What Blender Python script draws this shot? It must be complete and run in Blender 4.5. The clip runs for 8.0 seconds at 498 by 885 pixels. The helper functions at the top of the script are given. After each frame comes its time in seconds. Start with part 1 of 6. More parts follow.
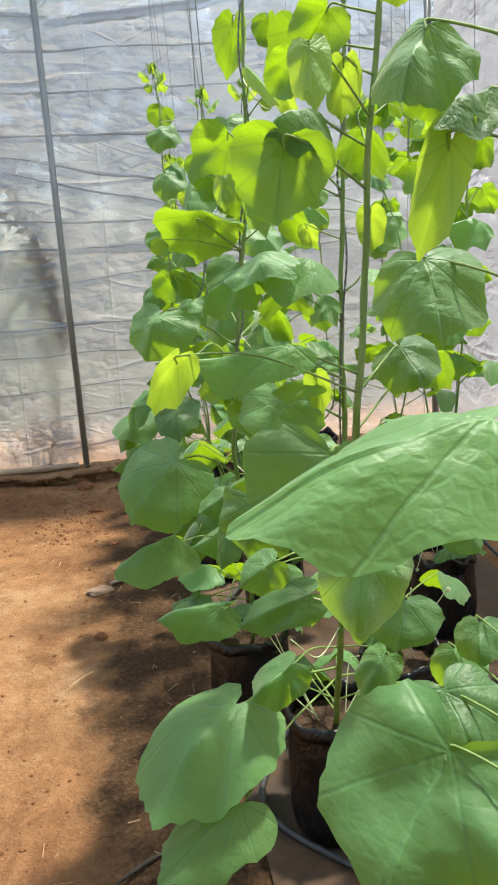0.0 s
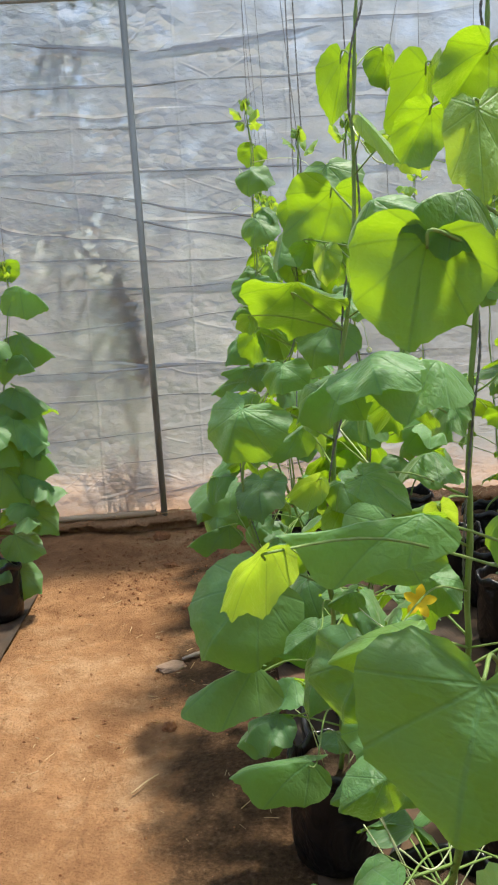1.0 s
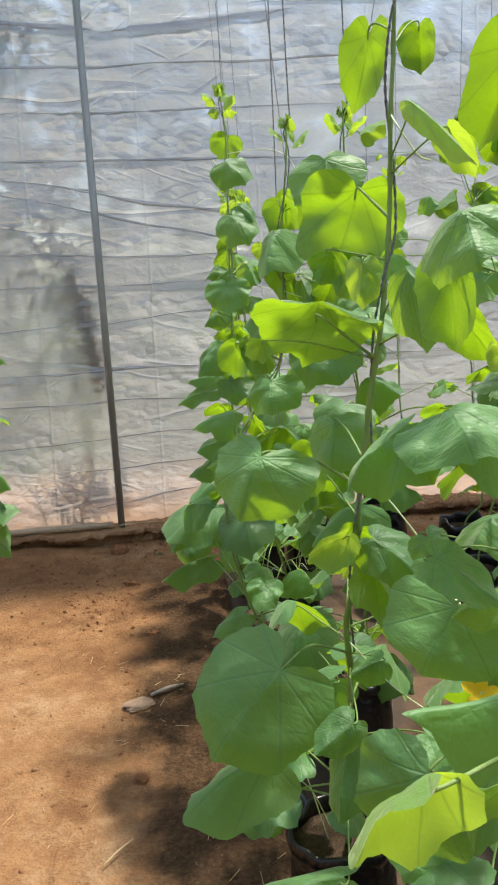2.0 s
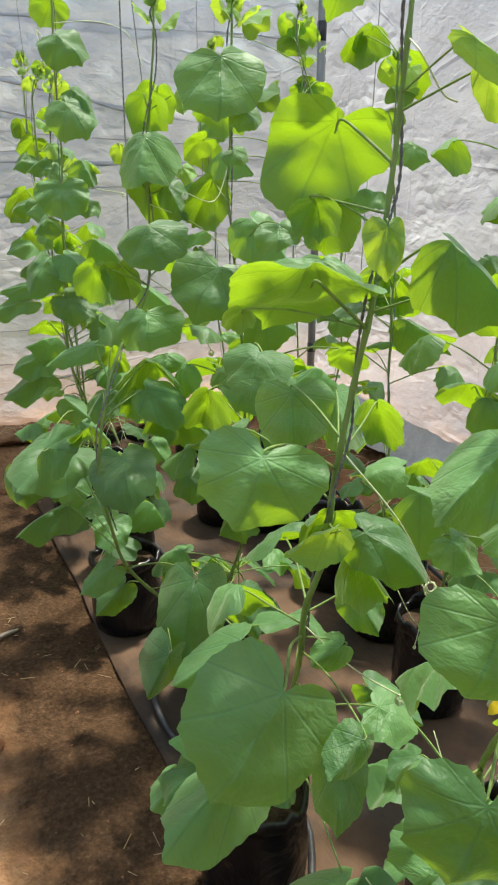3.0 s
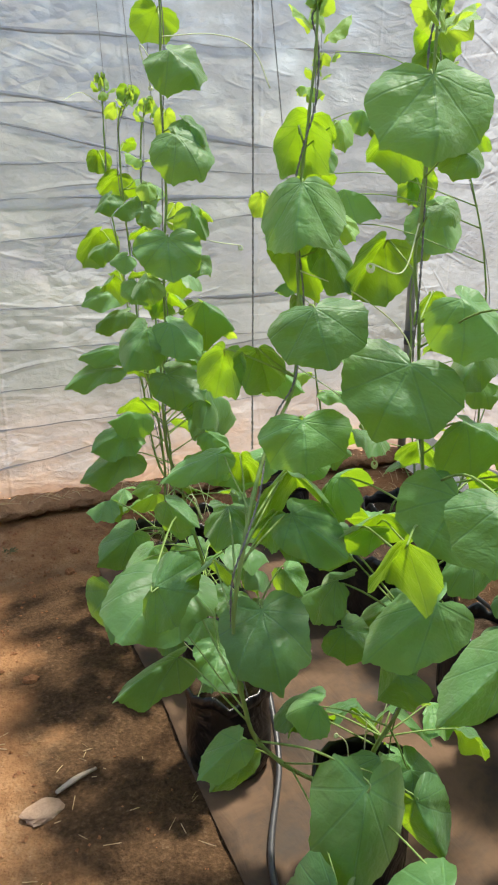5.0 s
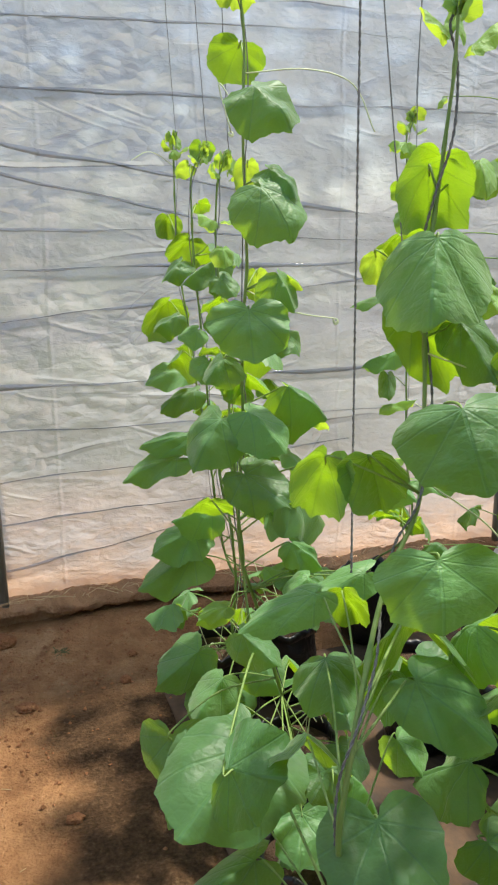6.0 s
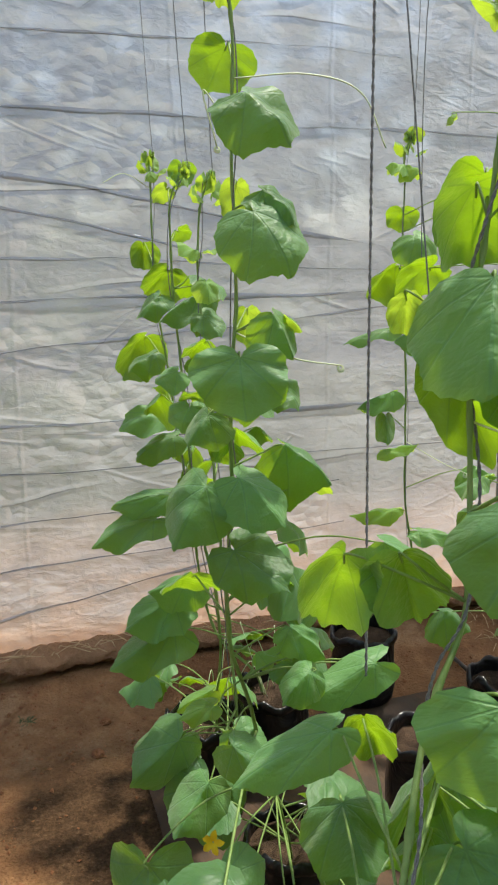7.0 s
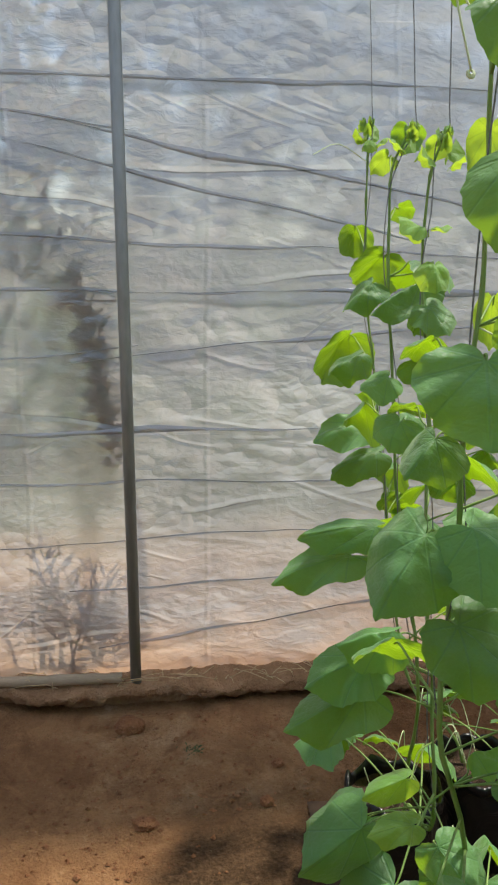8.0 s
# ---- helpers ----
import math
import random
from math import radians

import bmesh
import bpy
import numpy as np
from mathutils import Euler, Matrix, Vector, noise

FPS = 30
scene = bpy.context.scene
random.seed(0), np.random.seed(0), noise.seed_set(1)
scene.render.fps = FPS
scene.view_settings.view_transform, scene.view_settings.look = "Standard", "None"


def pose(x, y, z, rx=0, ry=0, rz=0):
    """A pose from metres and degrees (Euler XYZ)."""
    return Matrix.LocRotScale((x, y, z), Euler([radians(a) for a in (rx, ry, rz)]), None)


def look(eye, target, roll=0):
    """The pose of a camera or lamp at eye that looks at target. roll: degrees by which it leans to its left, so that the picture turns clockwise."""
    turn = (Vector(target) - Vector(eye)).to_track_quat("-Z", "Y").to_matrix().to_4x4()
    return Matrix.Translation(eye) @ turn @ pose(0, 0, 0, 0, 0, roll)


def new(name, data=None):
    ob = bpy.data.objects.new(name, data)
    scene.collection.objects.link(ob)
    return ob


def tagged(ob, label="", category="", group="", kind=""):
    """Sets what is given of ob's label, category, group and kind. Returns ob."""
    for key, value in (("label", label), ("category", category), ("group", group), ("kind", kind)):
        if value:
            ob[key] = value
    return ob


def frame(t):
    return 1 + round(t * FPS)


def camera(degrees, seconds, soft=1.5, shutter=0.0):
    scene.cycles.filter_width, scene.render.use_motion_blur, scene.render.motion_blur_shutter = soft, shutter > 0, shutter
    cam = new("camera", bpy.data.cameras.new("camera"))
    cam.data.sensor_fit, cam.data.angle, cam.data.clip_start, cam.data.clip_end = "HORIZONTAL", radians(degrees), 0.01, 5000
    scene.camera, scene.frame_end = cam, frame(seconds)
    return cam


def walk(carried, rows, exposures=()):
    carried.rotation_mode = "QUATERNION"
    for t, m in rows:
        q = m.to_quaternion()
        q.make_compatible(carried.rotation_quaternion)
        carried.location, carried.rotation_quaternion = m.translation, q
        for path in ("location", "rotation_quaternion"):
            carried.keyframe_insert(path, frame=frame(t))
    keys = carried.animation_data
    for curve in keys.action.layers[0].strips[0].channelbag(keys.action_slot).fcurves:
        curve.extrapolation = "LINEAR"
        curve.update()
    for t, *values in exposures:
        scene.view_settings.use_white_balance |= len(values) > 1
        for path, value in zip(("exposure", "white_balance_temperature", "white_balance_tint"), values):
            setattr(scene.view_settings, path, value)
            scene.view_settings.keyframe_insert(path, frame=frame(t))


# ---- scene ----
cam = camera(33.7, 8.0, 2.1)
PATH = [
    (0, (-0.661, -0.426, 1.259), (-0.398, 1.508, 0.822), -4.1),
    (0.5, (-0.632, -0.249, 1.321), (-0.445, 1.716, 1.0), -3.0),
    (1, (-0.639, -0.11, 1.36), (-0.569, 1.854, 0.987), -3.6),
    (1.2, (-0.633, -0.037, 1.368), (-0.575, 1.932, 1.024), -3.1),
    (2.3, (-0.807, 0.228, 1.433), (-0.369, 2.128, 0.989), -3.0),
    (2.5, (-0.869, 0.296, 1.456), (-0.187, 2.114, 0.979), -2.8),
    (3, (-0.971, 0.447, 1.506), (-0.207, 2.157, 0.806), 0.4),
    (3.5, (-0.981, 0.547, 1.508), (-0.263, 2.309, 0.892), -0.5),
    (4, (-0.948, 0.695, 1.556), (-0.262, 2.507, 1.059), -0.8),
    (4.2, (-0.936, 0.752, 1.565), (-0.306, 2.574, 1.031), -0.6),
    (5.3, (-1.003, 1.115, 1.525), (-0.3, 2.863, 0.855), 0.0),
    (5.5, (-0.992, 1.175, 1.514), (-0.34, 2.961, 0.895), 0.4),
    (6, (-0.916, 1.374, 1.517), (-0.357, 3.226, 1.012), -0.7),
    (6.5, (-0.878, 1.496, 1.544), (-0.375, 3.372, 1.067), -0.1),
    (7, (-0.86, 1.619, 1.526), (-0.247, 3.469, 1.078), -0.6),
    (7.5, (-0.85, 1.804, 1.531), (-0.324, 3.673, 1.052), -0.6),
    (8, (-0.808, 1.934, 1.482), (-0.653, 3.88, 1.045), 0.0),
]
EXPOSURES = [(t, e + 0.34, 6720, 10) for t, e in ((0.0, 1.40), (0.5, 1.22), (1.2, 1.18), (2.5, 1.27), (4.0, 1.33), (5.5, 1.39), (6.5, 1.20), (7.5, 1.08), (8.0, 1.04))]
walk(cam, [(t, look(eye, target, roll)) for t, eye, target, roll in PATH], EXPOSURES)

SUN_TURN, SUN_ELEVATION, SUN_STRENGTH, SKY_STRENGTH = 57.0, 69.0, 4.5, 0.15

# ---------- light ----------
# exposure of the picture along the walk is keyed with the camera above
world = bpy.data.worlds.new("sky")
world.use_nodes = True
scene.world = world
wt = world.node_tree
sky = wt.nodes.new("ShaderNodeTexSky")
sky.sky_type = "NISHITA"
sky.sun_disc = False
sky.sun_elevation = radians(SUN_ELEVATION)
sky.sun_rotation = radians(SUN_TURN)
wt.links.new(sky.outputs[0], wt.nodes["Background"].inputs[0])
wt.nodes["Background"].inputs[1].default_value = SKY_STRENGTH

sun_data = bpy.data.lights.new("sun", "SUN")
sun_data.energy = SUN_STRENGTH
sun_data.angle = radians(4.0)
sun_data.color = (1.0, 0.95, 0.86)
sun = new("sun", sun_data)
sun.matrix_world = look((
    20 * math.sin(radians(SUN_TURN)) * math.cos(radians(SUN_ELEVATION)),
    20 * math.cos(radians(SUN_TURN)) * math.cos(radians(SUN_ELEVATION)),
    20 * math.sin(radians(SUN_ELEVATION))), (0, 0, 0))


# ---------- materials ----------
class Net:
    """A short way to write node trees."""

    def __init__(self, name):
        self.mat = bpy.data.materials.new(name)
        self.mat.use_nodes = True
        self.tree = self.mat.node_tree
        self.tree.nodes.clear()
        self.out = self.tree.nodes.new("ShaderNodeOutputMaterial")

    def node(self, kind, inputs=(), operation=None, use_clamp=None, data_type=None, blend_type=None, interpolation_type=None, feature=None):
        n = self.tree.nodes.new("ShaderNode" + kind)
        if data_type:
            n.data_type = data_type
        if blend_type:
            n.blend_type = blend_type
        if operation:
            n.operation = operation
        if use_clamp is not None:
            n.use_clamp = use_clamp
        if interpolation_type:
            n.interpolation_type = interpolation_type
        if feature:
            n.feature = feature
        pairs = inputs.items() if isinstance(inputs, dict) else enumerate(inputs)
        for key, value in pairs:
            if isinstance(value, bpy.types.NodeSocket):
                self.tree.links.new(value, n.inputs[key])
            elif value is not None:
                n.inputs[key].default_value = value
        return n

    def math(self, op, a, b=0.0, c=0.0, clamp=False):
        return self.node("Math", (a, b, c), operation=op, use_clamp=clamp).outputs[0]

    def ramp(self, fac, *stops):
        n = self.node("ValToRGB", (fac,))
        els = n.color_ramp.elements
        while len(els) < len(stops):
            els.new(0.5)
        for e, (p, c) in zip(els, stops):
            e.position = p
            e.color = (*c, 1) if len(c) == 3 else c
        return n.outputs[0]

    def coords(self, kind="Object"):
        return self.node("TexCoord").outputs[kind]

    def scaled(self, vec, sx, sy, sz):
        return self.node("Mapping", {"Vector": vec, "Scale": (sx, sy, sz)}).outputs[0]

    def noise(self, vec, scale, detail=4.0, rough=0.55, distort=0.0):
        return self.node("TexNoise", {"Vector": vec, "Scale": scale, "Detail": detail, "Roughness": rough, "Distortion": distort}).outputs[0]

    def mix(self, fac, a, b, mode="MIX"):
        n = self.node("Mix", {"Factor": fac}, data_type="RGBA", blend_type=mode)
        for k, v in ((6, a), (7, b)):
            if isinstance(v, bpy.types.NodeSocket):
                self.tree.links.new(v, n.inputs[k])
            else:
                n.inputs[k].default_value = (*v, 1)
        return n.outputs[2]

    def bump(self, height, strength, distance, normal=None):
        n = self.node("Bump", {"Height": height, "Strength": strength, "Distance": distance})
        if normal is not None:
            self.tree.links.new(normal, n.inputs["Normal"])
        return n.outputs[0]

    def principled(self, colour, rough, normal=None, spec=0.5, **more):
        inputs = {"Base Color": colour if isinstance(colour, bpy.types.NodeSocket) else (*colour, 1), "Roughness": rough, "Specular IOR Level": spec}
        if normal is not None:
            inputs["Normal"] = normal
        inputs.update(more)
        return self.node("BsdfPrincipled", inputs).outputs[0]

    def done(self, shader):
        self.tree.links.new(shader, self.out.inputs[0])
        return self.mat


def leaf_material(name, dark, light, glow, share):
    n = Net(name)
    uv = n.coords("UV")
    parts = n.node("SeparateXYZ", (uv,))
    x = n.math("ABSOLUTE", parts.outputs[0])
    y = parts.outputs[1]
    vein = None
    for a in (0, 36, 74, 118):
        s, c = math.sin(radians(a)), math.cos(radians(a))
        across = n.math("ABSOLUTE", n.math("SUBTRACT", n.math("MULTIPLY", x, c), n.math("MULTIPLY", y, s)))
        along = n.math("ADD", n.math("MULTIPLY", x, s), n.math("MULTIPLY", y, c))
        d = n.math("ADD", across, n.math("MAXIMUM", 0.0, n.math("MULTIPLY", along, -8.0)))
        vein = d if vein is None else n.math("MINIMUM", vein, d)
    main = n.math("SUBTRACT", 1.0, n.node("MapRange", (vein, 0.003, 0.020), interpolation_type="SMOOTHSTEP").outputs[0])
    cell = n.node("TexVoronoi", {"Vector": n.scaled(uv, 1.0, 1.25, 1.0), "Scale": 11.0}, feature="DISTANCE_TO_EDGE").outputs[0]
    net = n.math("SUBTRACT", 1.0, n.node("MapRange", (cell, 0.0, 0.10), interpolation_type="SMOOTHSTEP").outputs[0])
    rnd = n.node("ObjectInfo").outputs["Random"]
    big = n.noise(uv, 2.6, 3.0)
    fine = n.noise(uv, 60.0, 3.0)
    tone = n.math("ADD", n.math("MULTIPLY", big, 0.5), n.math("MULTIPLY", rnd, 0.65))
    colour = n.ramp(tone, (0.25, dark), (0.85, light))
    colour = n.mix(n.math("MULTIPLY", net, 0.06), colour, tuple(min(1, v * 1.6 + 0.02) for v in light))
    colour = n.mix(n.math("MULTIPLY", main, 0.11), colour, tuple(min(1, v * 2.0 + 0.03) for v in light))
    spots = n.math("GREATER_THAN", n.noise(uv, 14.0, 2.0), 0.70)
    colour = n.mix(n.math("MULTIPLY", spots, 0.25), colour, (0.16, 0.20, 0.05))
    h = n.math("SUBTRACT", n.math("MULTIPLY", n.node("MapRange", (cell, 0.0, 0.24), interpolation_type="SMOOTHSTEP").outputs[0], 0.09), n.math("MULTIPLY", main, 0.24))
    h = n.math("ADD", h, n.math("ADD", n.math("MULTIPLY", n.noise(uv, 9.0, 2.0), 0.28), n.math("MULTIPLY", n.noise(uv, 4.0, 2.0, 0.5, 0.6), 1.8)))
    h = n.math("ADD", h, n.math("MULTIPLY", fine, 0.10))
    nor = n.bump(h, 0.48, 0.0062)
    face = n.principled(colour, 0.50, nor, 0.46, **{"Sheen Weight": 0.28, "Sheen Roughness": 0.5, "Sheen Tint": (0.93, 1.0, 0.78, 1)})
    through_colour = n.mix(n.math("MULTIPLY", main, 0.6), n.mix(n.math("MULTIPLY", big, 0.5), glow, tuple(v * 0.72 for v in glow)), tuple(v * 0.55 for v in glow))
    trans = n.node("BsdfTranslucent", {"Color": through_colour}).outputs[0]
    return n.done(n.node("MixShader", (share, face, trans)).outputs[0])


LEAF = leaf_material("leaf_green", (0.024, 0.092, 0.024), (0.086, 0.220, 0.064), (0.54, 0.88, 0.014), 0.29)
LEAF_YOUNG = leaf_material("leaf_young", (0.09, 0.22, 0.04), (0.17, 0.36, 0.08), (0.54, 0.74, 0.04), 0.46)


def stem_material():
    n = Net("stem_green")
    ob = n.coords()
    f = n.noise(n.scaled(ob, 60, 60, 8), 1.0, 4)
    hairs = n.noise(ob, 900.0, 2)
    col = n.ramp(f, (0.3, (0.14, 0.25, 0.05)), (0.75, (0.30, 0.41, 0.13)))
    nor = n.bump(n.math("ADD", f, n.math("MULTIPLY", hairs, 0.5)), 0.5, 0.003)
    face = n.principled(col, 0.5, nor, 0.4)
    tr = n.node("BsdfTranslucent", {"Color": (0.30, 0.42, 0.08, 1)}).outputs[0]
    return n.done(n.node("MixShader", (0.25, face, tr)).outputs[0])


STEM = stem_material()


def plain(name, low, high, scale, rough, spec=0.5, bump=0.3, depth=0.003, stretch=(1, 1, 1), metallic=0.0):
    """A surface with grain at two scales between two colours."""
    n = Net(name)
    ob = n.scaled(n.coords(), *stretch)
    a = n.noise(ob, scale, 5)
    b = n.noise(ob, scale * 9, 4)
    t = n.math("ADD", n.math("MULTIPLY", a, 0.65), n.math("MULTIPLY", b, 0.35))
    col = n.ramp(t, (0.3, low), (0.7, high))
    rr = n.math("ADD", n.math("MULTIPLY", b, 0.2), rough - 0.1)
    return n.done(n.principled(col, rr, n.bump(t, bump, depth), spec, Metallic=metallic))


TENDRIL = plain("tendril_pale", (0.42, 0.50, 0.22), (0.62, 0.66, 0.42), 30, 0.5)
PETAL = plain("petal_yellow", (0.75, 0.48, 0.01), (0.90, 0.66, 0.03), 40, 0.5, 0.3)
TWINE = plain("twine_dark", (0.09, 0.092, 0.085), (0.25, 0.25, 0.23), 300, 0.85, 0.2, 0.9, 0.002)
TWINE_PALE = plain("twine_grey", (0.11, 0.11, 0.10), (0.32, 0.31, 0.29), 300, 0.85, 0.2, 0.9, 0.002)
WOOD_GREY = plain("dry_wood", (0.22, 0.17, 0.12), (0.50, 0.42, 0.33), 12, 0.85, 0.2, 0.8, 0.004, (1, 8, 8))
STRAW = plain("straw", (0.38, 0.26, 0.12), (0.66, 0.50, 0.30), 40, 0.8, 0.2)
PIPE = plain("galvanised_pipe", (0.16, 0.17, 0.15), (0.30, 0.31, 0.28), 10, 0.5, 0.5, 0.25, 0.002, (1, 1, 0.2), 0.35)
TAPE = plain("black_tape", (0.015, 0.015, 0.016), (0.04, 0.04, 0.04), 30, 0.5)
HOSE = plain("black_hose", (0.018, 0.018, 0.019), (0.05, 0.05, 0.052), 25, 0.42, 0.5, 0.2)
STONE = plain("flat_stone", (0.20, 0.13, 0.085), (0.36, 0.25, 0.17), 20, 0.9, 0.2, 0.8, 0.006)
POTSOIL = plain("potting_soil", (0.020, 0.014, 0.010), (0.11, 0.07, 0.045), 35, 0.95, 0.1, 1.0, 0.02)
WEED = plain("weed_green", (0.04, 0.055, 0.02), (0.11, 0.135, 0.055), 30, 0.7, 0.2)
WEED_DRY = plain("dry_weed", (0.10, 0.060, 0.030), (0.24, 0.155, 0.085), 30, 0.8, 0.2)
FOLIAGE = plain("outdoor_foliage", (0.050, 0.085, 0.030), (0.14, 0.20, 0.075), 3, 0.7, 0.25)
FILM_DUSTY = plain("dusty_film_roll", (0.27, 0.20, 0.130), (0.44, 0.35, 0.24), 14, 0.8, 0.15, 0.5, 0.005, (0.4, 2, 2))
FILM_SLACK = plain("slack_film", (0.34, 0.31, 0.27), (0.62, 0.60, 0.56), 9, 0.45, 0.4, 0.5, 0.006)
BARK = plain("outdoor_bark", (0.025, 0.022, 0.018), (0.08, 0.068, 0.05), 12, 0.9, 0.2, 0.8, 0.01)


def soil_material(name, deep, mid, dry, spill_shade=False):
    n = Net(name)
    ob = n.coords()
    a = n.noise(ob, 1.3, 5, 0.6, 0.3)
    b = n.noise(ob, 9.0, 6, 0.65)
    c = n.noise(ob, 70.0, 5, 0.7)
    t = n.math("ADD", n.math("ADD", n.math("MULTIPLY", a, 0.5), n.math("MULTIPLY", b, 0.32)), n.math("MULTIPLY", c, 0.18))
    col = n.ramp(t, (0.36, deep), (0.52, mid), (0.66, dry))
    # trodden crusts and damp blotches
    crust = n.node("MapRange", (n.noise(ob, 4.5, 6, 0.7, 1.2), 0.52, 0.60)).outputs[0]
    col = n.mix(n.math("MULTIPLY", crust, 0.38), col, tuple(v * 1.45 for v in mid))
    damp = n.node("MapRange", (n.noise(n.scaled(ob, 1.0, 0.6, 1.0), 6.0, 5, 0.65, 0.8), 0.55, 0.64)).outputs[0]
    col = n.mix(n.math("MULTIPLY", damp, 0.42), col, tuple(v * 0.8 for v in deep))
    grit = n.node("TexVoronoi", {"Vector": ob, "Scale": 120.0}).outputs[0]
    grains = n.math("LESS_THAN", grit, 0.16)
    col = n.mix(n.math("MULTIPLY", grains, 0.35), col, tuple(v * 0.45 for v in deep))
    pale = n.math("GREATER_THAN", n.noise(ob, 160.0, 2), 0.74)
    col = n.mix(n.math("MULTIPLY", pale, 0.5), col, (0.55, 0.45, 0.33))
    if spill_shade:
        # dark compost trodden from the bags, plus painted plant shade, along the sheet's edge
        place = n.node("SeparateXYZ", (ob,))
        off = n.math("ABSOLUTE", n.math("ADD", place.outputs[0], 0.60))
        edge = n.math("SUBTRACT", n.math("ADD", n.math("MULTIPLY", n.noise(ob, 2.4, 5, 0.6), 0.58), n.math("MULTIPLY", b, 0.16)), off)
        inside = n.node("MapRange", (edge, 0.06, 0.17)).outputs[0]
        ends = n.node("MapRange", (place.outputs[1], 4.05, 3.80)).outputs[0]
        dark_soil_shade = n.ramp(c, (0.35, (0.030, 0.017, 0.008)), (0.60, (0.084, 0.048, 0.024)), (0.76, (0.17, 0.115, 0.070)))
        col = n.mix(n.math("MULTIPLY", n.math("MULTIPLY", inside, ends), 0.94), col, dark_soil_shade)
    if spill_shade:
        # ground just outside the wall, paled to bounce more light onto the film's foot
        col = n.mix(n.node("MapRange", {"Value": place.outputs[1], "From Min": 4.58, "From Max": 4.75, "To Max": 0.75}).outputs[0], col, n.ramp(b, (0.35, (0.42, 0.28, 0.17)), (0.65, (0.60, 0.44, 0.30))))
        # weedy ground farther off outside the house
        grown = n.node("MapRange", (n.math("ADD", place.outputs[1], n.math("MULTIPLY", a, 1.6)), 6.6, 7.8)).outputs[0]
        col = n.mix(grown, col, n.ramp(b, (0.35, (0.07, 0.085, 0.045)), (0.65, (0.16, 0.165, 0.10))))
    h = n.math("ADD", n.math("MULTIPLY", b, 0.7), n.math("MULTIPLY", c, 0.45))
    h = n.math("SUBTRACT", h, n.math("MULTIPLY", grit, 0.15))
    return n.done(n.principled(col, 0.94, n.bump(h, 1.0, 0.026), 0.12))


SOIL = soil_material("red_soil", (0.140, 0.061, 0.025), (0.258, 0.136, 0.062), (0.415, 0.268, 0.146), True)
BANK = soil_material("bank_earth", (0.19, 0.098, 0.050), (0.33, 0.19, 0.10), (0.50, 0.34, 0.21))
CRUMB = soil_material("soil_crumbs", (0.15, 0.06, 0.028), (0.27, 0.125, 0.058), (0.42, 0.25, 0.14))


def sheet_material():
    """Ground sheet: grey plastic under dried mud."""
    n = Net("ground_sheet")
    ob = n.coords()
    mud = n.noise(ob, 3.2, 6, 0.62, 0.6)
    fine = n.noise(ob, 40.0, 4)
    m = n.node("MapRange", (n.math("ADD", n.math("MULTIPLY", mud, 0.8), n.math("MULTIPLY", fine, 0.2)), 0.33, 0.55)).outputs[0]
    plastic = n.ramp(fine, (0.3, (0.027, 0.020, 0.014)), (0.7, (0.055, 0.040, 0.027)))
    dirt = n.ramp(mud, (0.4, (0.048, 0.029, 0.017)), (0.7, (0.125, 0.076, 0.044)))
    col = n.mix(m, plastic, dirt)
    rough = n.node("MapRange", {"Value": m, "To Min": 0.58, "To Max": 0.9}).outputs[0]
    wr = n.noise(n.scaled(ob, 1.0, 0.35, 1.0), 16.0, 3, 0.5, 1.0)
    return n.done(n.principled(col, rough, n.bump(n.math("ADD", wr, n.math("MULTIPLY", fine, 0.15)), 0.5, 0.012), 0.25))


SHEET = sheet_material()


def bag_material():
    n = Net("black_bag_plastic")
    ob = n.coords()
    w = n.noise(n.scaled(ob, 1, 1, 0.8), 11.0, 3, 0.5, 1.4)
    d = n.noise(ob, 5.0, 4)
    dust = n.node("MapRange", (n.math("ADD", n.math("MULTIPLY", d, 0.7), n.math("MULTIPLY", n.noise(ob, 90.0, 3), 0.3)), 0.50, 0.75)).outputs[0]
    col = n.mix(n.math("MULTIPLY", dust, 0.30), (0.005, 0.005, 0.006), (0.014, 0.013, 0.012))
    rough = n.node("MapRange", {"Value": dust, "To Min": 0.30, "To Max": 0.75}).outputs[0]
    return n.done(n.principled(col, rough, n.bump(w, 0.8, 0.02), 0.45))


BAG = bag_material()


